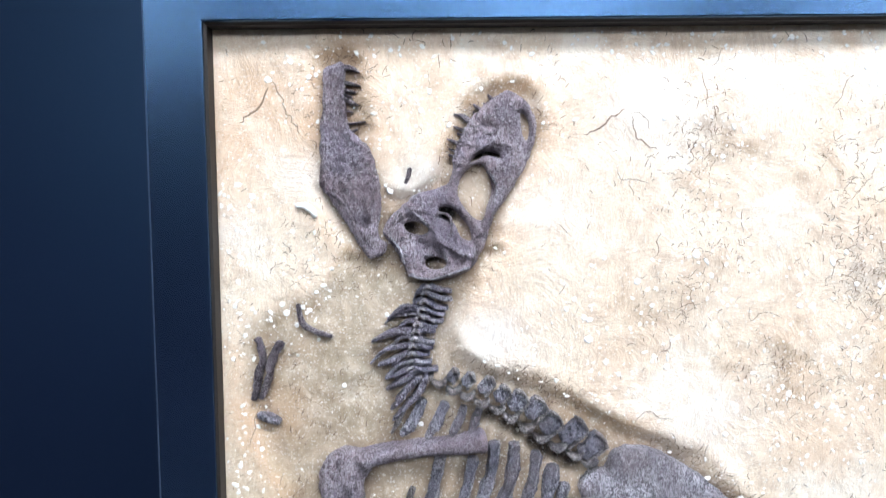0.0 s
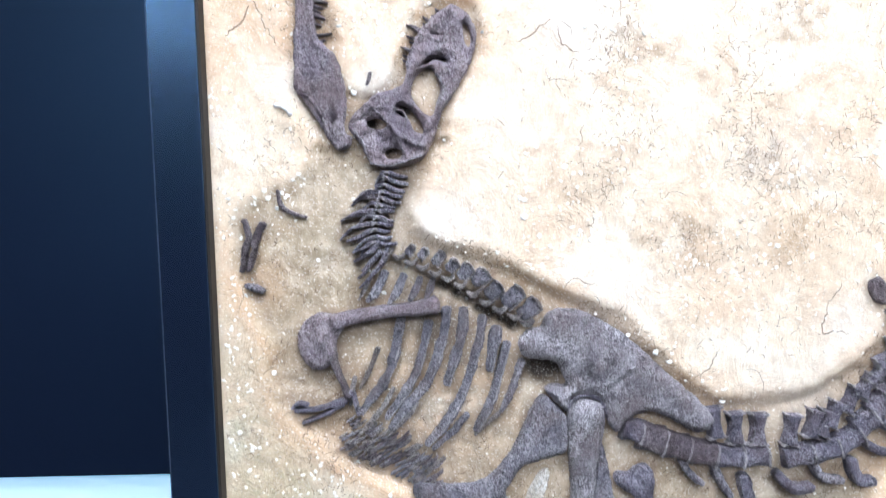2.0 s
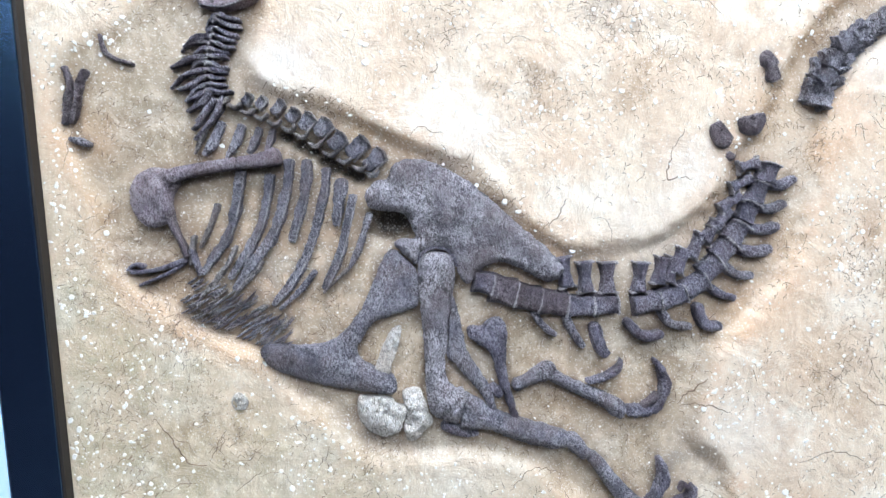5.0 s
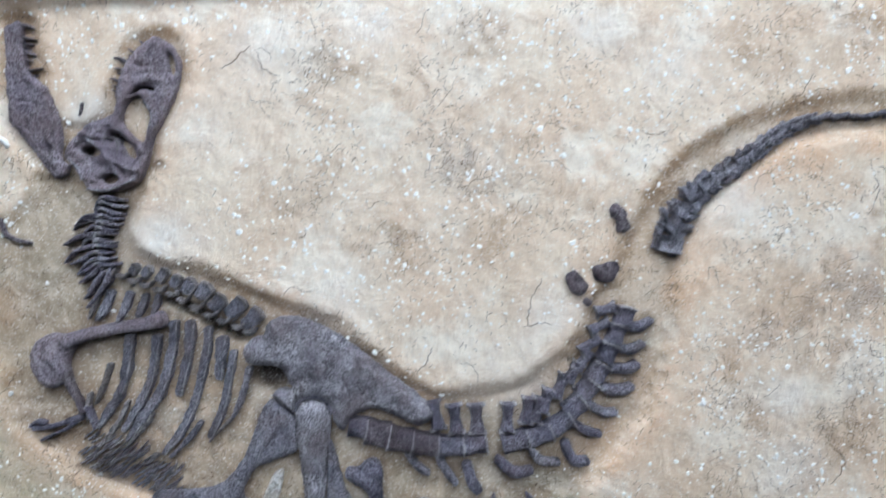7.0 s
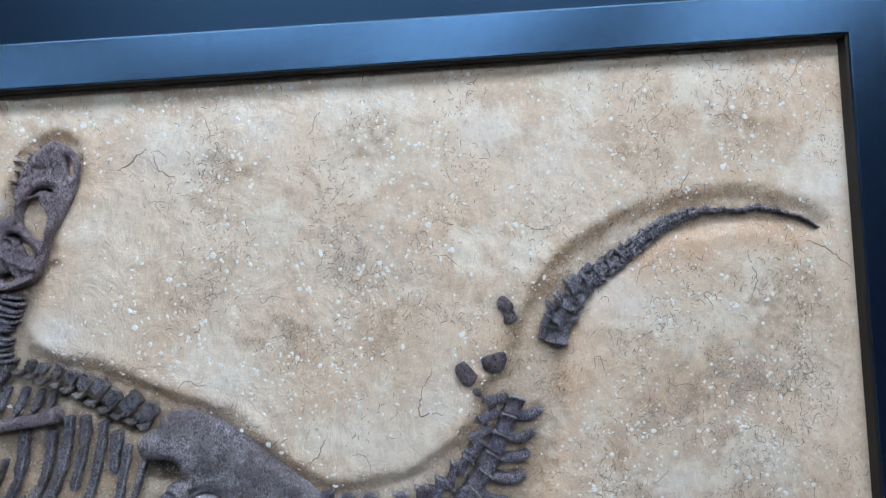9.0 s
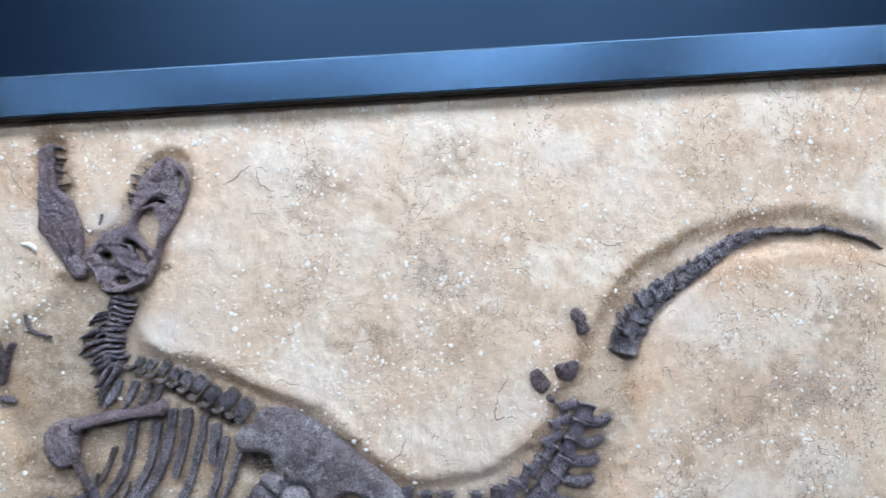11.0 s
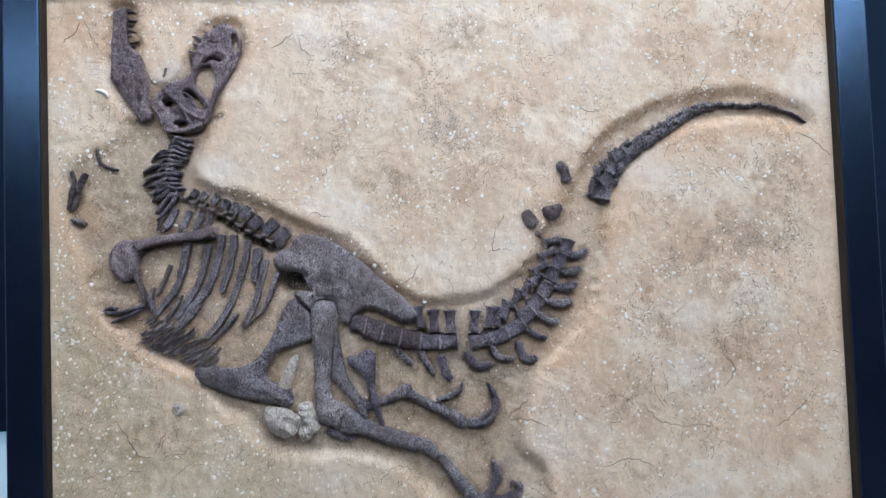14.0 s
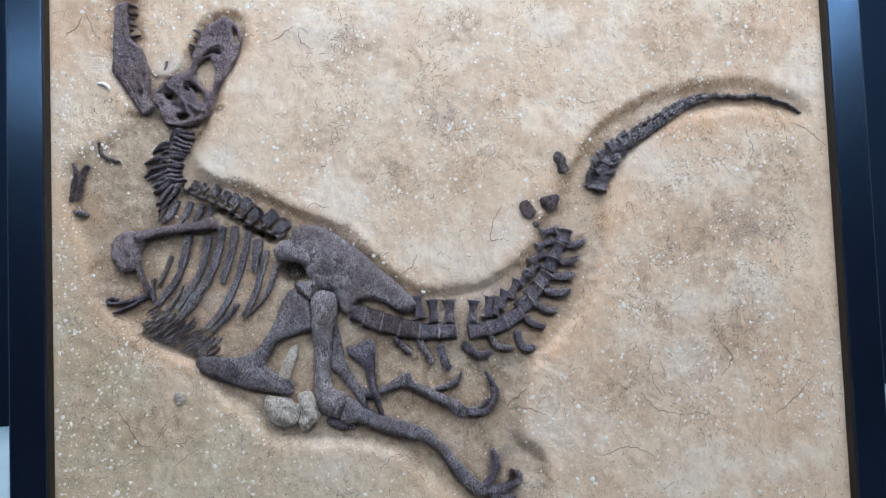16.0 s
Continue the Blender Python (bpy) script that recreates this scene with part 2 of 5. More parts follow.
def limb_data(points, widths, rise=0.42, lift=0.0, rough=0.1, seed=0.0, round_end=0.28, step=None):
    """A long bone lying in the slab: a swept half-round of changing width."""
    step = step or max(0.14, min(0.4, min(widths) * 0.4))
    rows = spline([(u, v, w) for (u, v), w in zip(points, widths)], step=step)
    q, w = rows[:, :2], np.maximum(rows[:, 2], 0.12)
    run = np.r_[0, np.cumsum(np.linalg.norm(np.diff(q, axis=0), axis=1))]
    for s in (run, run[-1] - run):
        r = np.maximum(w * round_end, 1e-3)
        w = w * np.sqrt(np.clip(1 - (1 - np.minimum(s / r, 1)) ** 2, 0.05, 1))
    way = np.gradient(q, axis=0)
    way /= np.linalg.norm(way, axis=1)[:, None] + 1e-9
    side = np.c_[-way[:, 1], way[:, 0]]
    verts, faces, n = [], [], 9
    for i, (c, s, k) in enumerate(zip(q, side, w)):
        for j in range(n):
            a = math.pi * j / (n - 1)
            f = 1 + rough * 2.4 * noise.noise((c[0] * 0.9 + seed, c[1] * 0.9 + j * 0.5, seed * 2.3)) + rough * 1.2 * noise.noise((c[0] * 2.7 + seed, c[1] * 2.7 + j * 0.9, 5.0)) + rough * 1.1 * noise.noise((j * 1.9 + seed, c[0] * 0.25, c[1] * 0.25))
            uv = c + s * math.cos(a) * k / 2 * f
            h = lift + math.sin(a) ** 0.8 * k / 100 * rise * f
            if j in (0, n - 1):
                h = FLOOR - 0.004
            verts.append(spot_at(uv[0], uv[1], h))
        if i:
            for j in range(n - 1):
                a0, b0 = (i - 1) * n + j, i * n + j
                faces.append((a0, a0 + 1, b0 + 1, b0))
    faces.append(tuple(range(n)))
    faces.append(tuple(range((len(q) - 1) * n, len(q) * n)))
    return verts, faces


def limb(name, points, widths, material, rise=0.42, lift=0.0, rough=0.1, label="", seed=None, parent=None):
    if not hasattr(widths, "__len__"):
        widths = [widths] * len(points)
    v, f = limb_data(points, widths, rise, lift, rough, random.uniform(0, 50) if seed is None else seed)
    return mesh_object(name, v, f, material, parent or PLAQUE, label=label)


def join_data(*pieces):
    verts, faces = [], []
    for v, f in pieces:
        k = len(verts)
        verts += list(v)
        faces += [tuple(i + k for i in face) for face in f]
    return verts, faces


def inside(poly, pts):
    x, y = pts[:, 0][:, None], pts[:, 1][:, None]
    a, b = poly, np.roll(poly, -1, axis=0)
    cross = ((a[:, 1] > y) != (b[:, 1] > y)) & (x < (b[:, 0] - a[:, 0]) * (y - a[:, 1]) / (b[:, 1] - a[:, 1] + 1e-12) + a[:, 0])
    return cross.sum(axis=1) % 2 == 1


def far(pts, line, closed=False):
    """How far each point lies from a bent line."""
    a = line if closed else line[:-1]
    b = np.roll(line, -1, axis=0) if closed else line[1:]
    best = np.full(len(pts), 1e9)
    for p, q in zip(a, b):
        d = q - p
        t = np.clip(((pts - p) @ d) / (d @ d + 1e-12), 0, 1)
        best = np.minimum(best, np.linalg.norm(pts - (p + t[:, None] * d), axis=1))
    return best


def plate(name, outline, height, edge, material, holes=(), ridges=(), grid=0.42, rough=0.0008, label="", lift=0.0, parent=None, sharp=False):
    """A broad bone: a domed plate with a rounded rim, real holes, and ridges (or furrows) given as (line, width, height)."""
    from_ = np.array(outline, float) if sharp else spline(outline, True, 0.3)
    if not sharp:
        from_ = from_ + np.array([(noise.noise((q[0] * 1.3, q[1] * 1.3, 1.0)), noise.noise((q[0] * 1.3, q[1] * 1.3, 9.0))) for q in from_]) * 0.16
    loops = [from_] + [spline(h, True, 0.3) for h in holes]
    lo, hi = loops[0].min(axis=0), loops[0].max(axis=0)
    us, vs = np.meshgrid(np.arange(lo[0], hi[0], grid), np.arange(lo[1], hi[1], grid))
    pts = np.c_[us.ravel(), vs.ravel()] + np.random.uniform(-0.28, 0.28, (us.size, 2)) * grid
    ok = inside(loops[0], pts)
    for h in loops[1:]:
        ok &= ~inside(h, pts)
    pts = pts[ok]
    gap = np.min([far(pts, lp, True) for lp in loops], axis=0)
    pts, gap = pts[gap > 0.12], gap[gap > 0.12]
    rim = np.concatenate(loops)
    every = np.r_[rim, pts]
    from mathutils import geometry
    edges, k = [], 0
    for lp in loops:
        edges += [(k + i, k + (i + 1) % len(lp)) for i in range(len(lp))]
        k += len(lp)
    co, _, tris, src, _, _ = geometry.delaunay_2d_cdt([Vector(p) for p in every], edges, [], 0, 1e-4)
    co = np.array([tuple(c) for c in co])
    tris = np.array([tuple(t) for t in tris])
    mid = co[tris].mean(axis=1)
    keep = inside(loops[0], mid)
    for h in loops[1:]:
        keep &= ~inside(h, mid)
    tris = tris[keep]
    d = np.min([far(co, lp, True) for lp in loops], axis=0)
    h = lift + height * np.sqrt(np.clip(1 - (1 - np.minimum(d / edge, 1)) ** 2, 0, 1)) * 0.75 + height * 0.25 * np.minimum(d / (edge * 3), 1)
    for line, wide, tall in ridges:
        h += tall * np.exp(-(far(co, spline(line)) / wide) ** 2)
    seed = random.uniform(0, 40)
    h += np.array([rough * (noise.noise((c[0] * 0.55 + seed, c[1] * 0.55, 0)) * 2.2 + noise.noise((c[0] * 1.9, c[1] * 1.9 + seed, 3)) + 0.9 * max(-1.0, 0.6 - 5 * abs(noise.noise((c[0] * 0.75 + 7, c[1] * 0.75 + seed, 5))))) for c in co])
    on_rim = d < 1e-3
    top = [spot_at(c[0], c[1], x) for c, x in zip(co, np.where(on_rim, lift + height * 0.3, h))]
    # walls down into the slab along the rims
    n = len(top)
    pair = {}
    verts, faces = list(top), [tuple(t) for t in tris]
    count = {}
    for t in tris:
        for a, b in ((t[0], t[1]), (t[1], t[2]), (t[2], t[0])):
            key = (min(a, b), max(a, b))
            count[key] = count.get(key, 0) + 1
    for (a, b), c in count.items():
        if c == 1:
            for i in (a, b):
                if i not in pair:
                    pair[i] = len(verts)
                    verts.append(spot_at(co[i][0], co[i][1], FLOOR - 0.005))
            faces.append((a, b, pair[b], pair[a]))
    return mesh_object(name, verts, faces, material, parent or PLAQUE, label=label)


def block_data(c, way, long, wide, high, waist=0.82, lift=0.0, skew=0.0):
    """One spool-shaped vertebra body lying on its side, seen from the flank."""
    a = np.array(way, float)
    a /= np.linalg.norm(a)
    s = np.array((-a[1], a[0]))
    c = np.array(c, float)
    verts, faces = [], []
    ts, n = (-0.5, -0.47, -0.38, 0.0, 0.38, 0.47, 0.5), 9
    ws = (0.9, 1.0, 0.98, waist, 0.98, 1.0, 0.9)
    for i, (t, w) in enumerate(zip(ts, ws)):
        for j in range(n):
            x = -1 + 2 * j / (n - 1)
            hh = lift + high * (1 - abs(x) ** 4) * (0.62, 1.16, 0.92, 0.66, 0.92, 1.16, 0.62)[i]
            hh += 0.0006 * noise.noise((c[0] + t * 3, c[1] + x * 2, 1.0))
            if j in (0, n - 1):
                hh = FLOOR - 0.004
            uv = c + a * t * long + s * (x * wide / 2 * w + skew * t * long)
            verts.append(spot_at(uv[0], uv[1], hh))
        if i:
            for j in range(n - 1):
                p, q = (i - 1) * n + j, i * n + j
                faces.append((p, p + 1, q + 1, q))
    faces += [tuple(range(n)), tuple(range(6 * n, 7 * n))]
    return verts, faces


# ---- the room ----
def structure(ob, label=""):
    return tagged(ob, label=label, kind="structure")


structure(box("floor", -3.2, 4.5, -5.2, 0.72, -0.1, 0, M_FLOOR))
structure(box("ceiling", -3.2, 4.5, -5.2, 0.72, 3.0, 3.1, M_CEIL))
structure(box("wall_back", -3.2, 4.5, 0.56, 0.72, 0, 3.0, M_WHITE))
structure(box("wall_west", -3.3, -3.2, -5.2, 0.72, 0, 3.0, M_DIM))
structure(box("wall_east", 4.5, 4.6, -5.2, 0.72, 0, 3.0, M_DIM))
structure(box("wall_front", -3.3, 4.6, -5.3, -5.2, 0, 3.0, M_DIM))
backdrop = box("backdrop_board", -1.6, 2.9, 0.50, 0.556, 0.995, 2.95, M_BOARD, bevel=0.004)
# bright pale blue area below the board; its brightness comes from emission
light_panel = box("light_panel", -1.6, 2.9, 0.53, 0.556, 0.25, 0.99, M_PANEL)
structure(light_panel, "glowing pale blue panel below the backdrop board")
structure(backdrop, "black satin backdrop board fixed on the white wall")


def ceiling_light(x, y):
    base = new("ceiling_light")
    base.location = (x, y, 3.0)
    w, d = 0.6, 0.3
    for x0, x1, y0, y1 in ((-w, w, -d, -d + 0.02), (-w, w, d - 0.02, d), (-w, -w + 0.02, -d + 0.02, d - 0.02), (w - 0.02, w, -d + 0.02, d - 0.02)):
        box("frame", x0, x1, y0, y1, -0.03, 0, M_CEIL, base)
    box("diffuser", -w + 0.02, w - 0.02, -d + 0.02, d - 0.02, -0.024, 0, M_GLOW, base, label="glowing white diffuser")
    return tagged(base, "flat white ceiling light panel with glowing diffuser", "ceiling light", "ceiling lights")


for x, y in LIGHTS:
    ceiling_light(x, y)

# ---- the framed slab ----
PLAQUE = new("framed_fossil")
tagged(PLAQUE, "cast dinosaur skeleton in cream slab with black frame", "fossil")

PLINTH_TOP = TOP - TALL / 100 - 0.055
plinth = box("display_plinth", -0.10, 1.40, -0.06, 0.16, 0.0, PLINTH_TOP, M_BOARD, bevel=0.004)
tagged(plinth, "plain black plinth under the framed fossil", "plinth")


def rail(x0, z0, x1, z1):
    """One mitred rail of the frame along the opening's edge from (x0, z0) to (x1, z1), with softened edges; outside lies to its left."""
    a, b = np.array((x0, z0)), np.array((x1, z1))
    along = (b - a) / np.linalg.norm(b - a)
    out = np.array((-along[1], along[0]))
    prof = [(0.0, 0.03), (0.0, -0.0195), (0.0006, -0.0207), (0.002, -0.0212), (0.0535, -0.0212), (0.0546, -0.0207), (0.0552, -0.0195), (0.0552, 0.035), (0.0, 0.035)]
    verts = []
    for end, sign in ((a, -1), (b, 1)):
        for w, y in prof:
            p = end + out * w + along * sign * w
            verts.append((p[0], y, p[1]))
    n = len(prof)
    faces = [(i, (i + 1) % n, (i + 1) % n + n, i + n) for i in range(n)] + [tuple(range(n)), tuple(range(n, 2 * n))]
    ob = mesh_object("frame_rail", verts, faces, M_FRAME, PLAQUE, smooth=False, label="satin black wooden frame rail")
    # the outer arris, worn to a paler line
    w0, w1 = 0.0536, 0.0556
    strip = []
    for end, sign in ((a, -1), (b, 1)):
        for w, y in ((w0, -0.0214), (w1 - 0.0006, -0.0210), (w1, -0.0196), (w0, -0.019)):
            p = end + out * w + along * sign * w
            strip.append((p[0], y, p[1]))
    mesh_object("worn_edge", strip, [(0, 1, 5, 4), (1, 2, 6, 5), (2, 3, 7, 6), (3, 0, 4, 7), (0, 1, 2, 3), (4, 5, 6, 7)], M_EDGE, ob, smooth=False, label="paler worn paint edge")
    lin = []
    for end, sign in ((a, -1), (b, 1)):
        for w, y in ((-0.0025, 0.02), (-0.0025, -0.0165), (-0.0002, -0.0185), (-0.0002, 0.02)):
            p = end + out * w + along * sign * w
            lin.append((p[0], y, p[1]))
    mesh_object("liner", lin, [(0, 1, 5, 4), (1, 2, 6, 5), (2, 3, 7, 6), (3, 0, 4, 7), (0, 1, 2, 3), (4, 5, 6, 7)], M_LINER, ob, smooth=False, label="dark brown inner lining")
    return ob


BOT = TOP - TALL / 100
rail(0, TOP, 1.3, TOP)
rail(1.3, TOP, 1.3, BOT)
rail(1.3, BOT, 0, BOT)
rail(0, BOT, 0, TOP)


# ---- the slab's relief, stains and painted shade ----
def lattice(shape, cell, seed, turn=0.0, stretch=(1, 1)):
    """Smooth value noise over the slab, cell in centimetres."""
    rs = np.random.RandomState(seed)
    uu, vv = shape
    c, s = math.cos(turn), math.sin(turn)
    x, y = (uu * c + vv * s) / (cell * stretch[0]) + 200, (-uu * s + vv * c) / (cell * stretch[1]) + 200
    g = rs.rand(512, 512)
    xi, yi = np.floor(x).astype(int), np.floor(y).astype(int)
    fx, fy = x - xi, y - yi
    fx, fy = fx * fx * (3 - 2 * fx), fy * fy * (3 - 2 * fy)
    at = lambda i, j: g[(xi + i) % 512, (yi + j) % 512]
    return (at(0, 0) * (1 - fx) + at(1, 0) * fx) * (1 - fy) + (at(0, 1) * (1 - fx) + at(1, 1) * fx) * fy - 0.5


# hollows round the bones: the outline of each, its depth in metres and the width of its sloping wall
HOLLOWS = [
    (((27.7, 21.4), (25.6, 24.8), (23.6, 30.3), (25.4, 32.0), (30.2, 33.6), (34.7, 35.6), (40.5, 38.6), (45.1, 40.7), (48.9, 43.5), (53.2, 47.4), (56.3, 50.1), (59.7, 51.8), (64.2, 51.8), (68.9, 51.1), (73.7, 48.8), (76.3, 46.4), (77.8, 42.7), (80.3, 39.9), (83.7, 37.5), (87.6, 37.3), (91.2, 38.2), (90.4, 42.9), (90.0, 46.7), (88.6, 50.4), (87.3, 54.6), (84.1, 60.1), (80.1, 64.3), (77.3, 66.0), (76.3, 70.4), (74.6, 74.8), (75.3, 77.3), (78.4, 79.7), (79.2, 83.4), (77.5, 89.3), (67.3, 90.1), (62.3, 87.1), (58.2, 83.2), (53.9, 79.2), (48.5, 77.1), (41.2, 77.5), (33.9, 76.0), (29.3, 71.4), (26.2, 68.8), (22.3, 63.8), (18.3, 62.3), (13.9, 59.6), (10.9, 56.7), (8.0, 54.6), (6.3, 51.0), (5.3, 44.6), (3.3, 40.4), (1.6, 34.9), (2.7, 29.0), (6.5, 26.7), (10.5, 24.1), (12.4, 20.9), (17.8, 20.6), (21.9, 18.8)), 1.0, 2.3),
    (((79.1, 44.4), (81.5, 38.8), (83.9, 33.2), (87.0, 29.0), (91.3, 24.7), (96.1, 21.6), (102.1, 19.5), (109.0, 18.4), (117.0, 18.5), (123.8, 20.8), (127.4, 24.2), (125.5, 26.0), (118.6, 24.8), (111.7, 24.5), (105.9, 25.3), (100.5, 27.9), (95.8, 31.6), (92.6, 36.3), (91.0, 41.0), (89.6, 46.7), (84.2, 46.5)), 1.0, 2.3),
    (((9.7, 3.8), (9.2, 8.7), (8.8, 14.3), (10.6, 18.5), (13.2, 22.3), (17.2, 24.0), (22.7, 24.1), (26.2, 22.2), (28.5, 17.5), (30.9, 13.8), (32.3, 9.6), (31.3, 6.2), (28.6, 4.8), (25.8, 5.4), (23.5, 7.5), (21.1, 13.6), (17.9, 15.4), (15.8, 13.5), (15.4, 8.8), (15.1, 5.2), (14.4, 2.7), (12.6, 2.0), (10.7, 2.5)), 0.62, 1.5),
]
STEP = 0.36
nu, nv = int(WIDE / STEP) + 1, int(TALL / STEP) + 1
gu, gv = np.linspace(0, WIDE, nu), np.linspace(0, TALL, nv)
UU, VV = np.meshgrid(gu, gv)
flat = np.c_[UU.ravel(), VV.ravel()]
wob = 0.9 * lattice((UU, VV), 3.0, 1) + 0.5 * lattice((UU, VV), 1.1, 2)
reach, deep = np.full(UU.shape, 1e9), np.zeros(UU.shape)
for line, depth, slope in HOLLOWS:
    line = spline(line, True, 1.0)
    d = far(flat, line, True)
    d = (np.where(inside(line, flat), -d, d)).reshape(UU.shape) + wob * 0.8
    reach = np.minimum(reach, d)
    k = np.clip(0.12 - d / slope, 0, 1)
    deep = np.maximum(deep, depth * k * k * (3 - 2 * k))
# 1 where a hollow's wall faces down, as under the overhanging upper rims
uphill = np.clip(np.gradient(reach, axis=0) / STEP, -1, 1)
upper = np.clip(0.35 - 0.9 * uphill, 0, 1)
# shallower round the loose splinters and towards the tail's tip
deep = deep * (1 - 0.8 * np.exp(-((UU - 7) / 9) ** 2 - ((VV - 28) / 10) ** 2))
deep = deep * (1 - 0.42 * np.clip((50 - VV) / 10, 0, 1) * np.clip((UU - 68) / 8, 0, 1))
HEIGHT = 0.0030 * lattice((UU, VV), 11, 3) + 0.0022 * lattice((UU, VV), 4.2, 4) + 0.0018 * lattice((UU, VV), 1.7, 5) + 0.0012 * lattice((UU, VV), 0.8, 6)
HEIGHT = HEIGHT + (FLOOR - 0.001) * deep + 0.0007 * np.exp(-((reach - 0.9) / 0.8) ** 2)


border = np.clip(np.minimum(np.minimum(UU, WIDE - UU), np.minimum(VV, TALL - VV)) / 3.0, 0.08, 1)
HEIGHT = HEIGHT * border


def blob(u, v, ru, rv=None):
    rv = rv or ru
    return np.exp(-((UU - u) / ru) ** 2 - ((VV - v) / rv) ** 2)


# deep pits darkened with painted shade: beside the hip, and behind the skull's openings
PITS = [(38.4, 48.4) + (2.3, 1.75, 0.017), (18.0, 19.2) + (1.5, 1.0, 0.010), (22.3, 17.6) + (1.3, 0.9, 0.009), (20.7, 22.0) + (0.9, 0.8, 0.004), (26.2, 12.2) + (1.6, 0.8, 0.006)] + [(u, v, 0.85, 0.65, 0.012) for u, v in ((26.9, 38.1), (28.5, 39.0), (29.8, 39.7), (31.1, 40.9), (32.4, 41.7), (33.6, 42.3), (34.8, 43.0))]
painted_shade = np.zeros_like(UU)
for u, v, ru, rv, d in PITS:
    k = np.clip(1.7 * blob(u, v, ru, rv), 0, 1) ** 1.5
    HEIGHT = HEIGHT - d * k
    painted_shade = np.maximum(painted_shade, k * min(1.0, d / 0.007))
grainy = np.clip(0.5 + 1.6 * lattice((UU, VV), 1.3, 8) + 1.2 * lattice((UU, VV), 0.6, 9), 0, 1)
streak = np.clip(0.5 + 2.2 * lattice((UU, VV), 0.9, 10, 0.25, (0.7, 3.0)), 0, 1)
faint = 1 - np.clip(0.95 * blob(7, 27, 9, 8) + 0.9 * blob(12, 22, 5, 6) + 0.7 * blob(2, 36, 4, 10), 0, 1)
# brown round the hollows' rims, stronger on walls that face down
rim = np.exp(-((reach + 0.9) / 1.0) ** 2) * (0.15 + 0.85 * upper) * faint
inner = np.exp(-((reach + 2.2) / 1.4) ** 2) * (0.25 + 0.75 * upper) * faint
belly = np.clip(1.15 * blob(22, 50, 16, 12) + 1.2 * blob(45, 66, 18, 12) + 1.15 * blob(64, 73, 16, 12) + 1.0 * blob(18, 33, 9, 12) + 0.9 * blob(13, 26, 6, 7) + 1.0 * blob(8, 34, 9, 9) + 0.8 * blob(10, 48, 6, 10) + 0.6 * blob(66, 60, 12, 6), 0, 1)
clay = np.clip(0.35 - reach / 0.9, 0, 1) * (0.45 + 0.58 * belly) * (0.72 + 0.28 * grainy)
olive = np.clip((VV - 0.62 * UU - 34) / 30, 0, 1) * 0.9 + 0.4 * blob(3, 62, 10, 30)
olive = np.clip(olive, 0, 1) * (0.6 + 0.4 * grainy) * (1 - 0.9 * deep)
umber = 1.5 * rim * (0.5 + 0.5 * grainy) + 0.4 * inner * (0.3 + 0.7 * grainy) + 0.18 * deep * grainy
umber = umber + 0.75 * blob(*(19.4, 57.4), 8, 3.5) * grainy + 0.4 * blob(*(11.7, 51.6), 4.5, 4.0) + 0.4 * blob(*(16.8, 49.0), 4, 5) * grainy + 0.5 * blob(*(57.8, 71.5), 10, 3) + 0.4 * blob(*(10.2, 24.4), 3, 9) * grainy + 0.4 * blob(*(5.6, 32.7), 4, 5) * grainy
ash = 0.25 * deep * (0.3 + 0.7 * streak) + 1.2 * blob(*(20.8, 57.3), 8, 3.2) * (0.4 + 0.6 * streak) + 0.7 * blob(*(8.1, 51.0), 4, 4.5) * (0.4 + 0.6 * grainy) + 0.4 * blob(*(26.9, 49.3), 10, 8) * grainy
peach = 0.0 * UU
veined = 0.75 * blob(108, 50, 22, 22) + 0.6 * blob(14, 76, 16, 13) + 0.5 * blob(66, 20, 22, 12) + 0.4 * blob(112, 10, 18, 8)
umber = umber + 0.12 * veined * grainy
for (u, v), ru, k in (((48.4, 10.9), 3.6, 0.8), ((66.8, 9.2), 4.0, 0.8), ((54.9, 32.8), 4.5, 0.6), ((67.8, 32.6), 5, 0.5), ((116.8, 10.2), 6, 0.55), ((101.1, 12.9), 4, 0.4), ((44.1, 28.1), 4, 0.4),
                      ((119.9, 34.1), 6, 0.6), ((106.3, 43.5), 5, 0.5), ((91.3, 68.8), 8, 0.4), ((4.4, 6.2), 4, 0.55), ((110.2, 62.0), 7, 0.5), ((15.5, 71.9), 6, 0.45), ((98.8, 55.8), 6, 0.4)):
    umber = umber + k * 1.6 * blob(u, v, ru, ru * 0.8) * (0.25 + 0.75 * grainy)
for (u, v), ru, k in (((64.8, 23.4), 5.0, 0.95), ((113.3, 43.7), 6.5, 0.8), ((104.8, 35.7), 4, 0.3), ((48.5, 9.9), 3, 0.4), ((101.1, 48.2), 5, 0.5), ((113.5, 56.3), 6, 0.5), ((74.5, 79.2), 5, 0.7), ((26.5, 66.0), 4, 0.7), ((35.5, 72.8), 4, 0.7)):
    ash = ash + k * 1.3 * blob(u, v, ru, ru * 0.75) * (0.2 + 0.8 * grainy)
peach = peach + 0.6 * blob(*(24.9, 53.0), 10, 8) * (1 - grainy)
for (u, v), ru, k in (((3.9, 10.9), 7, 0.8), ((2.6, 5.2), 6, 0.5), ((94.7, 40.2), 5, 0.6), ((107.3, 25.9), 6, 0.5), ((87.1, 55.3), 6, 0.5), ((81.0, 60.8), 5, 0.6), ((10.3, 56.1), 4, 0.5), ((20.2, 62.0), 3, 0.5), ((6.0, 37.4), 4, 0.6), ((72.2, 42.4), 4, 0.3), ((123.6, 7.3), 6, 0.5)):
    peach = peach + k * blob(u, v, ru, ru * 0.8)
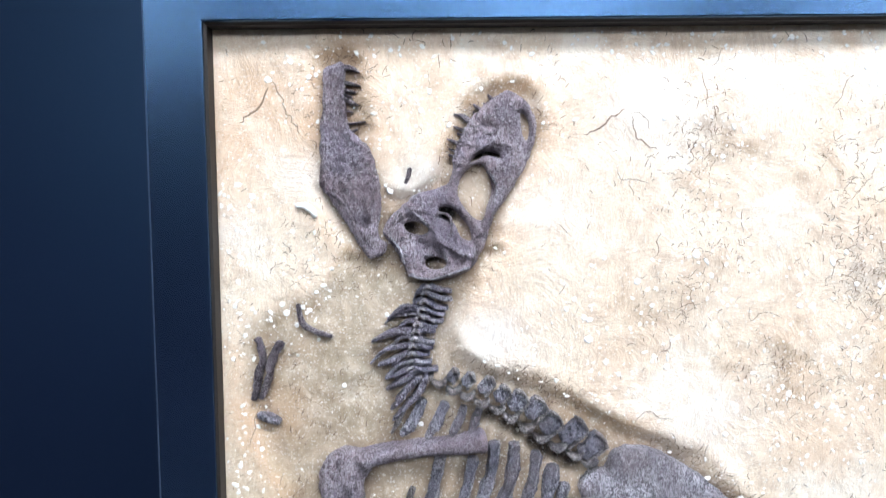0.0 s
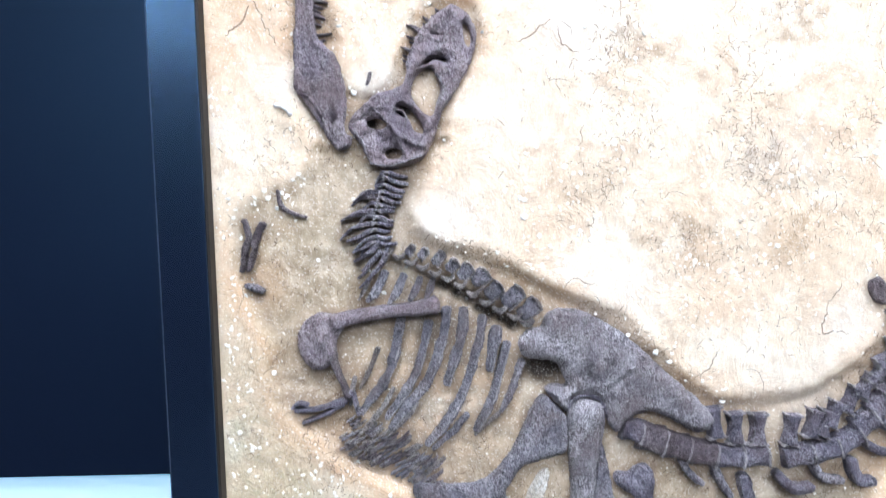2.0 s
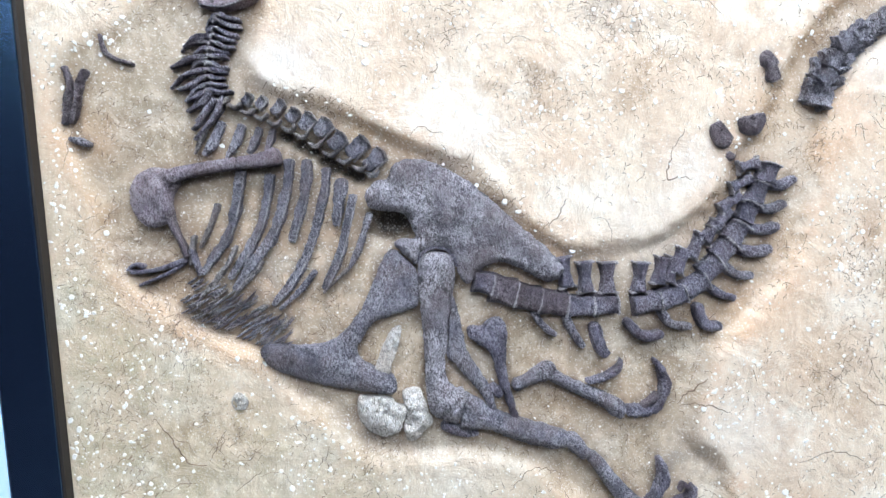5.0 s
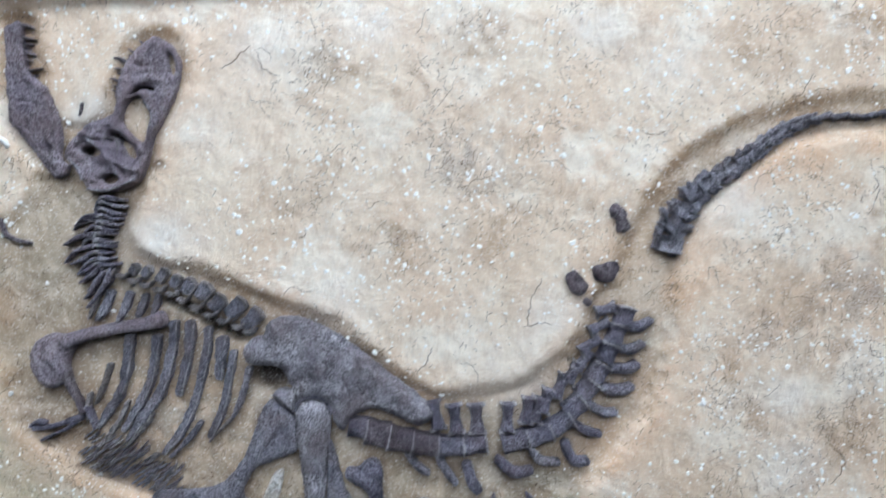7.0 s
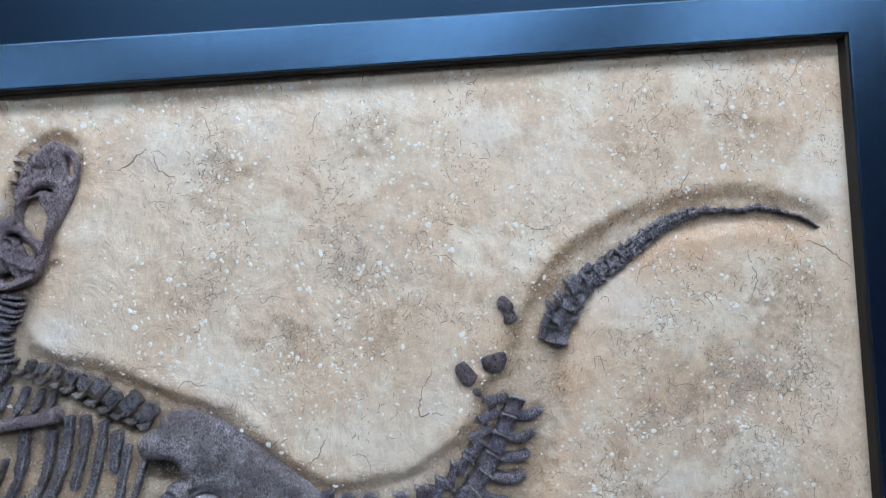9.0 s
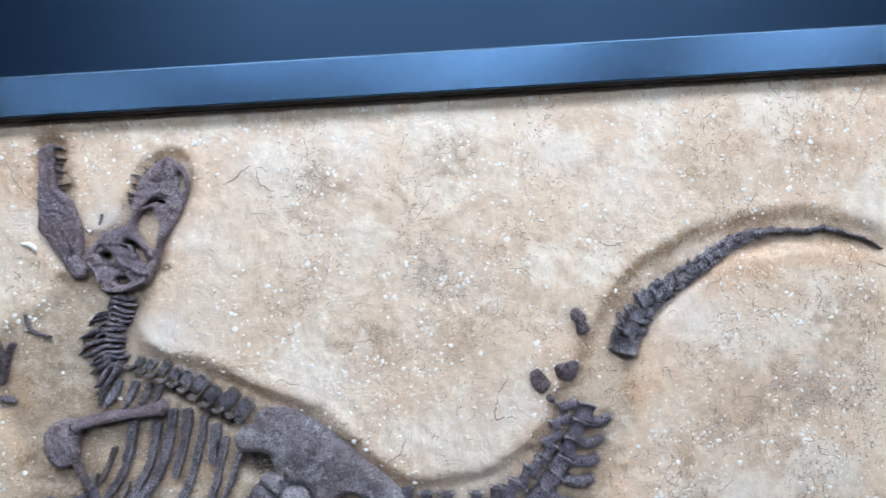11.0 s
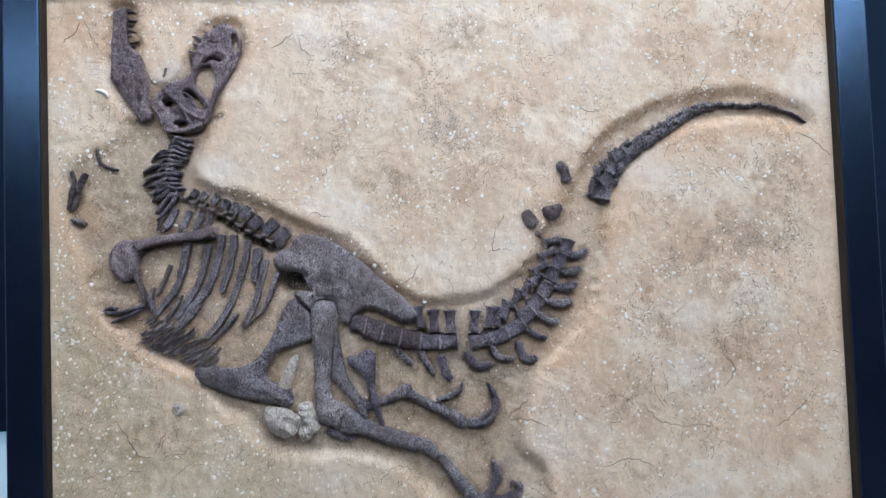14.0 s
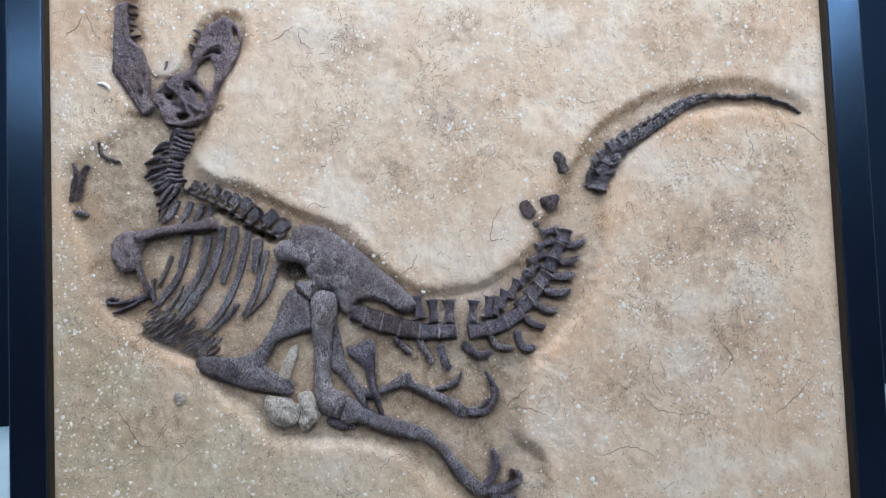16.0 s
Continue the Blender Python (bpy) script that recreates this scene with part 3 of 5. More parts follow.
below = np.exp(-((far(flat, spline(((90.7, 42.0), (92.9, 36.3), (98.1, 30.6), (105.3, 26.4), (114.4, 24.3), (122.4, 25.3)), step=1.0)).reshape(UU.shape)) / 2.0) ** 2)
peach = peach + 1.15 * below + 0.85 * np.exp(-((reach - 0.3) / 1.3) ** 2) * (0.4 + 0.6 * grainy) * (0.35 + 0.65 * (1 - upper)) * (1 - 0.85 * blob(48, 76, 24, 9))
pale = 0.0 * UU
for (u, v), ru, k in (((81.9, 9.0), 3.2, 0.9), ((54.3, 6.1), 4, 0.7), ((74.1, 43.4), 3.5, 0.9), ((97.1, 31.5), 5, 0.8), ((25.4, 29.5), 3, 0.9), ((28.1, 31.5), 4, 0.6), ((47.6, 39.7), 5, 0.6), ((68.1, 50.8), 6, 0.6), ((103.1, 65.5), 5, 0.6),
                      ((40.9, 8.8), 5, 0.6), ((91.1, 13.7), 5, 0.6), ((103.6, 56.9), 3, 0.8), ((80.4, 75.8), 6, 0.6), ((44.5, 80.5), 7, 0.4), ((126.8, 20.4), 4, 0.7), ((9.0, 13.9), 3, 0.7), ((33.1, 17.3), 5, 0.4), ((2.0, 19.5), 2.5, 0.7), ((20.1, 13.7), 2, 0.9), ((18.2, 15.1), 1.6, 1.0)):
    pale = pale + k * blob(u, v, ru, ru * 0.8)
# patchy brown along the upper border: stain, and the top rail's shade painted in
umber = umber + 0.22 * np.exp(-VV / 0.9) * (0.5 + 0.5 * grainy)

verts = np.c_[UU.ravel() / 100, -HEIGHT.ravel(), TOP - VV.ravel() / 100]
idx = np.arange(nu * nv).reshape(nv, nu)
quads = np.c_[idx[:-1, :-1].ravel(), idx[1:, :-1].ravel(), idx[1:, 1:].ravel(), idx[:-1, 1:].ravel()]
me = bpy.data.meshes.new("slab")
edge = np.r_[idx[0], idx[1:, -1], idx[-1, -2::-1], idx[-2:0:-1, 0]]
back = verts[edge].copy()
back[:, 1] = 0.03
kb = len(verts)
ring = np.arange(len(edge))
skirt = np.c_[edge, np.roll(edge, -1), kb + np.roll(ring, -1), kb + ring]
me.from_pydata(np.r_[verts, back].tolist(), [], quads.tolist() + skirt.tolist() + [list(range(kb, kb + len(edge)))])
me.update()
for nm, layer in (("clay", clay), ("olive", olive), ("umber", umber), ("ash", ash), ("peach", peach), ("pale", pale), ("painted_shade", painted_shade)):
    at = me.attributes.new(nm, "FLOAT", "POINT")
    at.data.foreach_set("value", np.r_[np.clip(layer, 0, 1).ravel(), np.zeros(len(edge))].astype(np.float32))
me.materials.append(M_SLAB)
me.polygons.foreach_set("use_smooth", [True] * len(me.polygons))
slab = new("slab", me)
slab.parent = PLAQUE
slab["label"] = "cream resin rock slab with brown stains"


def ground(u, v):
    i, j = min(max(int(v / TALL * (nv - 1)), 0), nv - 2), min(max(int(u / WIDE * (nu - 1)), 0), nu - 2)
    a, b = v / TALL * (nv - 1) - i, u / WIDE * (nu - 1) - j
    return (HEIGHT[i, j] * (1 - b) + HEIGHT[i, j + 1] * b) * (1 - a) + (HEIGHT[i + 1, j] * (1 - b) + HEIGHT[i + 1, j + 1] * b) * a


def level(u, v, grid):
    return grid[min(max(int(v / TALL * (nv - 1)), 0), nv - 1), min(max(int(u / WIDE * (nu - 1)), 0), nu - 1)]


def ribbon(points, width):
    """A thin raised stain line lying on the slab."""
    v, f = [], []
    p = np.array(points, float)
    way = np.gradient(p, axis=0)
    way /= np.linalg.norm(way, axis=1)[:, None] + 1e-9
    for i, (c, a) in enumerate(zip(p, way)):
        s = np.array((-a[1], a[0])) * width / 2 * (0.35 + 0.65 * math.sin(math.pi * (i + 0.5) / len(p)))
        for x, lift in ((-1, 0.0001), (0, 0.0005), (1, 0.0001)):
            q = c + s * x
            v.append(spot_at(q[0], q[1], ground(q[0], q[1]) + lift))
        if i:
            k = 3 * (i - 1)
            f += [(k, k + 1, k + 4, k + 3), (k + 1, k + 2, k + 5, k + 4)]
    return v, f


def crack(points, width, wander=0.35):
    rows = spline(points, step=0.45)
    for i in range(1, len(rows) - 1):
        rows[i] += (random.uniform(-wander, wander) * 0.5, random.uniform(-wander, wander) * 0.5)
    return ribbon(rows, width)


pieces = []
rnd = random.Random(5)
while len(pieces) < MARKS:
    u, v = rnd.uniform(0.6, WIDE - 0.6), rnd.uniform(0.6, TALL - 0.6)
    want = 0.19 + 0.35 * level(u, v, veined) + 0.95 * level(u, v, umber) + 0.15 * level(u, v, rim) + 1.1 * level(u, v, ash) + 0.25 * level(u, v, olive) - 0.5 * level(u, v, pale)
    patch = noise.noise((u * 0.12, v * 0.12, 7.0))
    if rnd.random() > want * max(0.0, 0.45 + 1.8 * patch):
        continue
    # strokes run steeply on the whole and fan out round the hollows
    ang = radians(rnd.gauss(62, 26) if rnd.random() < 0.75 else rnd.uniform(0, 180))
    long = abs(rnd.gauss(0.0, 0.5)) + 0.2
    n = 3 + int(long / 0.4)
    p, bend = [np.array((u, v))], rnd.gauss(0, 0.5)
    for _ in range(n):
        ang += bend * 0.5 + rnd.gauss(0, 0.35)
        p.append(p[-1] + np.array((math.cos(ang), -math.sin(ang))) * long / n)
    q = np.array(p)
    if q.min() < 0.2 or q[:, 0].max() > WIDE - 0.2 or q[:, 1].max() > TALL - 0.2:
        continue
    pieces.append(ribbon(q, rnd.uniform(0.04, 0.085)))
for line, w in ((((35.6, 10.4), (37.0, 9.9), (38.5, 8.5), (39.5, 8.0)), 0.16), (((40.2, 8.7), (40.6, 10.5), (41.7, 11.5), (42.7, 11.9)), 0.13), (((71.6, 40.9), (71.3, 42.4), (70.8, 44.7), (72.6, 44.5), (73.9, 44.8)), 0.15), (((72.9, 38.8), (72.1, 40.3), (71.6, 40.9)), 0.1),
                (((72.4, 72.4), (73.1, 71.3), (74.4, 70.7), (75.9, 69.2)), 0.17), (((72.7, 72.6), (74.8, 72.4), (77.2, 73.0), (79.0, 73.9)), 0.14), (((56.2, 49.5), (57.5, 48.6), (58.7, 46.5)), 0.12), (((10.2, 70.0), (12.4, 73.5), (13.5, 75.4), (15.5, 75.7)), 0.16),
                (((123.4, 26.3), (126.3, 27.6), (129.2, 30.4)), 0.14), (((108.7, 62.9), (110.9, 65.8), (108.8, 68.6)), 0.14), (((124.6, 69.3), (121.4, 72.9), (117.2, 75.6)), 0.14), (((2.6, 9.0), (4.4, 7.6), (5.4, 5.7)), 0.2), (((5.8, 4.7), (7.2, 8.1), (8.3, 10.1)), 0.12),
                (((115.3, 27.1), (116.5, 31.1), (114.9, 34.0)), 0.1), (((85.8, 21.0), (87.7, 22.0), (90.2, 21.7)), 0.1), (((95.0, 70.8), (97.8, 73.8), (102.6, 74.9)), 0.12), (((87.8, 80.8), (92.6, 79.6), (96.4, 81.2)), 0.12), (((51.0, 81.8), (53.8, 79.1), (57.5, 80.2)), 0.1), (((63.2, 27.2), (65.7, 26.0), (68.1, 25.7)), 0.09)):
    pieces.append(crack(line, w))
for _ in range(110):
    while True:
        u, v = rnd.uniform(2, WIDE - 2), rnd.uniform(2, TALL - 2)
        if rnd.random() < 0.12 + level(u, v, veined) and level(u, v, deep) < 0.3:
            break
    ang = radians(rnd.choice((70, 110, 20, 150)) + rnd.gauss(0, 25))
    p = [np.array((u, v))]
    for _ in range(rnd.randint(4, 11)):
        ang += rnd.gauss(0, 0.5)
        p.append(p[-1] + np.array((math.cos(ang), -math.sin(ang))) * rnd.uniform(0.3, 0.6))
    q = np.array(p)
    if q.min() > 0.3 and q[:, 0].max() < WIDE - 0.3 and q[:, 1].max() < TALL - 0.3:
        pieces.append(ribbon(q, rnd.uniform(0.04, 0.09)))
v, f = join_data(*pieces)
marks = mesh_object("staining", v, f, M_MARK, PLAQUE, label="fine brown root-like stain lines")
tagged(marks, kind="stuff")


def fleck(u, v, r, rs):
    n = rs.randint(5, 7)
    pts, a0, sq, tilt = [], rs.uniform(0, 6.3), rs.uniform(0.45, 1.0), rs.uniform(0, 3.1)
    for i in range(n):
        a = a0 + 2 * math.pi * i / n
        k = r * rs.uniform(0.7, 1.2)
        x, y = k * math.cos(a), k * math.sin(a) * sq
        pts.append((u + x * math.cos(tilt) - y * math.sin(tilt), v + x * math.sin(tilt) + y * math.cos(tilt)))
    g = ground(u, v)
    vs = [spot_at(x, y, g - 0.0012) for x, y in pts] + [spot_at(u + (x - u) * 0.7, v + (y - v) * 0.7, g + 0.0004 + r * 0.0012 * rs.uniform(0.5, 1.3)) for x, y in pts]
    return vs, [(i, (i + 1) % n, n + (i + 1) % n, n + i) for i in range(n)] + [tuple(range(n, 2 * n))]


pieces, rnd = [], random.Random(9)
CLUMPS = [((1.5, 21.5), 1.8, 14), ((1.6, 30.5), 2.0, 16), ((1.8, 44.5), 2.5, 16), ((2.0, 49.5), 2.0, 12), ((67.1, 26.3), 2.5, 14), ((112.9, 49.6), 1.2, 10), ((115.3, 42.8), 3.5, 16), ((1.8, 55.8), 3, 14), ((2.4, 27.0), 2.5, 10), ((1.6, 16.1), 1.8, 10), ((100.3, 26.7), 3, 8), ((11.1, 64.4), 4, 16), ((3.3, 36.9), 1.5, 8), ((125.4, 10.3), 4, 12), ((104.8, 69.4), 6, 20), ((73.7, 6.4), 6, 12), ((49.9, 26.4), 4, 10), ((55.3, 35.2), 3, 8), ((124.5, 70.2), 6, 14), ((6.5, 74.1), 6, 22)]
for (u, v), r, n in CLUMPS:
    for _ in range(n):
        a, b = rnd.gauss(u, r * 0.6), rnd.gauss(v, r * 0.6)
        if 0.5 < a < WIDE - 0.5 and 0.5 < b < TALL - 0.5 and level(a, b, deep) < 0.5:
            pieces.append(fleck(a, b, rnd.uniform(0.14, 0.42), rnd))
while len(pieces) < FLECKS:
    u, v = rnd.uniform(0.5, WIDE - 0.5), rnd.uniform(0.5, TALL - 0.5)
    if rnd.random() < (0.05 if level(u, v, deep) > 0.3 else 0.55 + 1.2 * noise.noise((u * 0.09, v * 0.09, 2.0))):
        pieces.append(fleck(u, v, 0.10 + abs(rnd.gauss(0, 0.155)), rnd))
v, f = join_data(*pieces)
flecks = mesh_object("mineral_scatter", v, f, M_FLECK, PLAQUE, smooth=False, label="small glossy white mineral flecks with painted glints")
tagged(flecks, kind="stuff")
plate("white_chip", ((7.7, 16.8), (8.2, 16.7), (8.9, 16.7), (9.6, 17.2), (9.9, 18.0), (9.5, 18.3), (9.2, 17.7), (8.6, 17.3), (7.9, 17.2)), 0.003, 0.3, M_FLECK, grid=0.3, lift=0.002, sharp=True, label="glossy white mineral chip")
plate("white_rosette", ((18.8, 67.9), (19.4, 67.3), (20.2, 67.4), (20.7, 68.2), (20.4, 69.1), (19.6, 69.3), (18.9, 68.8)), 0.003, 0.5, M_CHALK, grid=0.22, rough=0.003, label="white mineral rosette")


# ---- skull and jaw ----
jaw = plate("lower_jaw", ((10.8, 4.1), (11.8, 3.6), (12.7, 3.5), (12.7, 5.6), (12.7, 7.7), (13.0, 9.4), (13.9, 10.4), (15.0, 11.5), (15.6, 13.3), (16.0, 15.2), (16.0, 17.4), (15.7, 19.0), (15.9, 20.3), (16.6, 20.8), (16.3, 21.7), (15.0, 22.1), (14.2, 21.4), (13.4, 20.0), (12.3, 18.1), (11.0, 16.2), (10.2, 14.9), (10.3, 13.0), (10.3, 10.3), (10.6, 7.2)),
            0.0058, 0.5, M_SKULL, ridges=((((12.5, 3.9), (12.5, 7.2), (12.9, 9.6), (14.3, 11.5)), 0.5, 0.0022), (((11.6, 4.5), (11.4, 9.3), (12.1, 13.6)), 0.8, -0.0018), (((10.4, 15.6), (12.0, 16.1), (13.1, 18.1), (14.2, 20.7)), 0.18, -0.0035), (((12.1, 13.6), (12.0, 15.2), (12.6, 16.1)), 0.18, -0.003),
                                          (((14.8, 16.8), (15.0, 18.4), (14.6, 20.1)), 0.3, 0.003), (((12.8, 11.4), (13.5, 14.1), (13.1, 16.3)), 0.15, -0.0022), (((10.8, 13.0), (12.2, 12.8), (14.3, 13.6)), 0.14, -0.002), (((13.8, 15.2), (14.8, 16.0)), 0.2, -0.002), (((14.7, 18.5), (14.5, 19.1)), 0.35, -0.008), (((14.3, 11.5), (15.1, 14.7), (15.1, 16.8)), 0.7, 0.0018)), grid=0.18, label="mauve cast lower jaw, gaping wide")
for line, w in ((((12.6, 3.8), (13.4, 3.9), (14.2, 4.3)), 0.75), (((12.6, 5.2), (13.4, 5.4), (14.3, 5.6)), 0.55), (((12.6, 5.9), (13.3, 6.1), (13.8, 6.2)), 0.5), (((12.6, 6.8), (13.3, 7.1), (14.0, 7.4)), 0.65), (((12.7, 7.9), (13.1, 8.0), (13.5, 8.1)), 0.35), (((12.9, 9.2), (13.7, 9.1), (14.7, 9.0)), 0.28), (((12.9, 10.0), (13.4, 9.9), (13.9, 9.7)), 0.4), (((12.6, 6.4), (13.0, 6.5), (13.5, 6.7)), 0.4)):
    limb("tooth", line, (w * 0.72, w * 0.6, 0.1), M_TOOTH, 0.4, 0.0005, parent=jaw)

skull = plate("skull", ((16.2, 19.6), (16.9, 18.2), (18.0, 17.2), (19.2, 16.1), (20.9, 15.6), (22.4, 15.0), (22.9, 14.0), (23.1, 12.2), (23.6, 10.8), (24.2, 9.7), (24.9, 8.6), (25.7, 7.9), (26.6, 7.1), (27.7, 6.4), (28.6, 6.2), (29.7, 6.9), (30.5, 7.8), (31.0, 9.2), (30.9, 10.6), (30.5, 12.2), (29.7, 13.8), (28.6, 15.6), (27.6, 17.2), (26.6, 18.9), (26.3, 20.2), (25.6, 21.8), (24.8, 23.1), (23.1, 24.0), (21.2, 24.4), (19.6, 24.2), (18.6, 23.7), (18.0, 22.6), (17.4, 21.4), (16.8, 20.5)),
              0.0080, 0.5, M_SKULL,
              holes=(((25.6, 13.1), (26.4, 14.1), (26.8, 15.6), (26.3, 17.2), (25.9, 18.5), (24.9, 18.2), (23.7, 16.7), (23.5, 15.3), (24.2, 13.9)), ((24.7, 12.9), (25.4, 12.2), (26.5, 11.9), (27.6, 12.2), (27.5, 12.6), (26.3, 12.3), (25.4, 12.7)), ((18.2, 18.9), (19.4, 18.6), (20.6, 19.3), (20.1, 19.9), (18.7, 19.7)),
                     ((21.7, 17.3), (22.8, 17.3), (23.8, 18.3), (24.6, 19.4), (24.7, 20.5), (23.7, 20.1), (23.1, 18.8), (21.8, 18.1)), ((20.2, 22.5), (21.2, 22.0), (22.3, 22.5), (22.0, 23.2), (20.7, 23.3)), ((29.5, 8.3), (30.1, 8.6), (30.4, 9.7), (30.2, 10.9), (29.7, 10.4))),
              ridges=((((18.4, 16.9), (20.2, 18.5), (21.5, 20.4), (22.4, 22.4)), 0.3, 0.0035), (((21.6, 17.5), (21.2, 18.8), (21.7, 20.4), (23.7, 21.7), (24.9, 22.1)), 0.28, 0.004), (((22.4, 19.3), (22.3, 19.5)), 0.9, 0.002), (((17.4, 21.2), (18.5, 20.5), (20.1, 21.2)), 0.5, -0.003), (((19.1, 20.1), (20.7, 21.2), (21.5, 21.8)), 0.5, -0.0035),
                      (((28.6, 14.8), (27.0, 17.5), (25.6, 19.6)), 0.4, 0.0022), (((29.9, 11.0), (29.7, 12.9), (28.3, 15.3)), 0.35, -0.002), (((23.6, 11.2), (25.7, 8.6), (27.8, 7.3)), 0.5, 0.0016), (((24.0, 13.1), (26.7, 11.3), (29.1, 11.7)), 0.5, 0.002), (((18.5, 23.8), (21.2, 24.0), (24.5, 23.0)), 0.35, 0.0026), (((17.5, 19.0), (19.1, 17.9), (21.3, 18.2)), 0.16, -0.003), (((19.7, 16.3), (19.4, 17.7), (21.0, 18.6)), 0.14, -0.0028), (((25.6, 20.2), (24.6, 21.2), (23.7, 22.9)), 0.16, -0.003), (((22.9, 21.2), (21.8, 22.8), (19.9, 23.6)), 0.18, -0.003), (((28.6, 6.8), (28.1, 9.2), (28.6, 11.3)), 0.2, -0.002), (((25.1, 9.1), (26.7, 9.7), (28.3, 9.5)), 0.18, -0.0018), (((25.9, 10.7), (27.3, 10.5)), 0.2, -0.002), (((23.3, 13.7), (23.3, 15.3), (24.0, 17.0)), 0.35, 0.002), (((26.3, 13.8), (27.2, 15.3), (26.7, 17.5)), 0.35, 0.0018)),
              grid=0.16, label="mauve cast skull with open eye sockets")
for line, w in ((((27.5, 7.7), (27.0, 7.2), (26.4, 6.5)), 0.75), (((26.8, 7.9), (26.3, 7.6), (26.0, 7.3)), 0.45), (((26.1, 8.3), (25.6, 7.9), (25.0, 7.4)), 0.65), (((25.4, 8.9), (25.2, 8.5), (25.0, 8.1)), 0.35), (((25.0, 9.3), (24.0, 8.6), (23.1, 8.4)), 0.75), (((24.5, 10.0), (23.8, 9.8), (23.1, 9.5)), 0.6), (((24.1, 10.5), (23.8, 10.3), (23.4, 10.2)), 0.4), (((23.9, 11.3), (23.2, 11.0), (22.4, 10.7)), 0.6), (((23.4, 11.9), (23.0, 11.8), (22.6, 11.6)), 0.4), (((23.2, 12.4), (22.9, 12.3), (22.6, 12.2)), 0.35)):
    limb("tooth", line, (w * 0.72, w * 0.6, 0.1), M_TOOTH, 0.4, 0.0015, parent=skull)
for line, w in ((((18.4, 17.1), (20.2, 18.6), (21.6, 20.4), (22.4, 22.4)), 0.24), (((21.6, 17.6), (21.2, 18.8), (21.7, 20.3), (23.7, 21.6), (24.9, 22.0)), 0.26), (((21.6, 17.8), (22.5, 18.0), (22.9, 18.9), (22.7, 20.1)), 0.2), (((26.3, 13.8), (27.2, 15.4), (26.8, 17.6)), 0.2), (((18.6, 23.8), (21.2, 24.1), (24.6, 23.0)), 0.24), (((16.9, 20.1), (17.8, 21.2), (18.3, 22.7)), 0.2)):
    limb("ridge", line, [w] * len(line), M_HIP, 0.4, 0.0086, 0.3, "pale rubbed bone ridge", parent=skull)
for line, w in ((((12.7, 3.6), (12.6, 7.2), (12.9, 9.6)), 0.22), (((10.6, 15.7), (12.0, 16.2), (13.3, 18.3), (14.2, 20.7)), 0.2), (((14.3, 11.2), (15.2, 14.7), (15.3, 17.4)), 0.22)):
    limb("ridge", line, [w] * len(line), M_SKULL, 0.4, 0.0064, 0.3, parent=jaw)
limb("bone_fragment", ((18.9, 13.4), (18.7, 14.3), (18.4, 15.0)), (0.5, 0.45, 0.3), M_BROWN)

# ---- neck ----
mids = spline(((20.5, 25.1), (20.0, 27.1), (19.4, 29.2), (19.0, 31.2), (18.9, 33.0)), step=0.01)
rights = spline(((23.0, 25.2), (22.6, 26.7), (21.5, 28.6), (20.9, 30.3), (20.9, 31.7), (21.4, 32.6)), step=0.01)
lefts = spline(((18.0, 25.1), (16.8, 26.9), (14.5, 28.3), (14.3, 29.9), (14.4, 31.7), (15.3, 33.3), (15.9, 34.5)), step=0.01)
NECK = 12
SPREAD = (0.5, 0.55, 0.5, 1.0, 0.85, 0.5, 1.0, 0.55, 1.05, 0.6, 0.9, 0.7)
for i in range(NECK):
    t = i / (NECK - 1)
    m_, r_, l_ = (p[int(t * (len(p) - 1))] for p in (mids, rights, lefts))
    l_ = m_ + (l_ - m_) * SPREAD[i]
    j = np.array((rnd.uniform(-0.2, 0.2), rnd.uniform(-0.2, 0.2)))
    sag = np.array((0, 0.55 + 0.3 * rnd.random()))
    parts = [limb_data([m_ + (0.1, -0.25), (m_ + r_) / 2 + sag * 0.25 + j, r_ + sag * 0.5 + j], (0.7, 0.52, 0.36), 0.65, 0.003 + rnd.uniform(-0.001, 0.001), 0.2, i * 3.1),
             limb_data([m_ + (-0.1, -0.2), m_ * 0.5 + l_ * 0.5 - sag * 0.25 - j, l_ * 0.88 + m_ * 0.12 + sag * 1.1], (0.5, 0.42 if i % 3 else 0.7, 0.14), 0.65, 0.001 + rnd.uniform(-0.001, 0.001), 0.22, i * 5.3)]
    v, f = join_data(*parts)
    bone = mesh_object("neck_vertebra", v, f, M_RIB if i % 3 == 1 else M_DARK, PLAQUE)
    v, f = join_data(limb_data([m_ + (-0.5, 0.25), m_ + (-0.1, -0.25), m_ + (0.45, 0.15)], (0.26, 0.34, 0.26), 0.7, 0.0058, 0.2, i * 2.2))
    mesh_object("arch", v, f, M_PALE, bone, label="paler rubbed arch")

for line, w in ((((19.2, 33.0), (18.1, 34.1), (16.3, 35.1)), 0.8), (((19.6, 33.8), (18.5, 35.0), (17.2, 36.2)), 0.75), (((20.1, 34.0), (19.2, 35.8), (16.9, 38.2)), 0.7), (((18.7, 32.8), (17.6, 33.5), (16.2, 34.0)), 0.6), (((18.5, 35.0), (17.5, 36.4), (16.7, 37.1)), 0.5), (((18.1, 31.6), (16.7, 32.3), (15.5, 32.7)), 0.5), (((20.3, 33.3), (19.9, 35.0), (18.5, 36.7)), 0.6)):
    limb("neck_rib", line, (w, w * 0.85, 0.25), M_DARK, 0.5, 0.002)

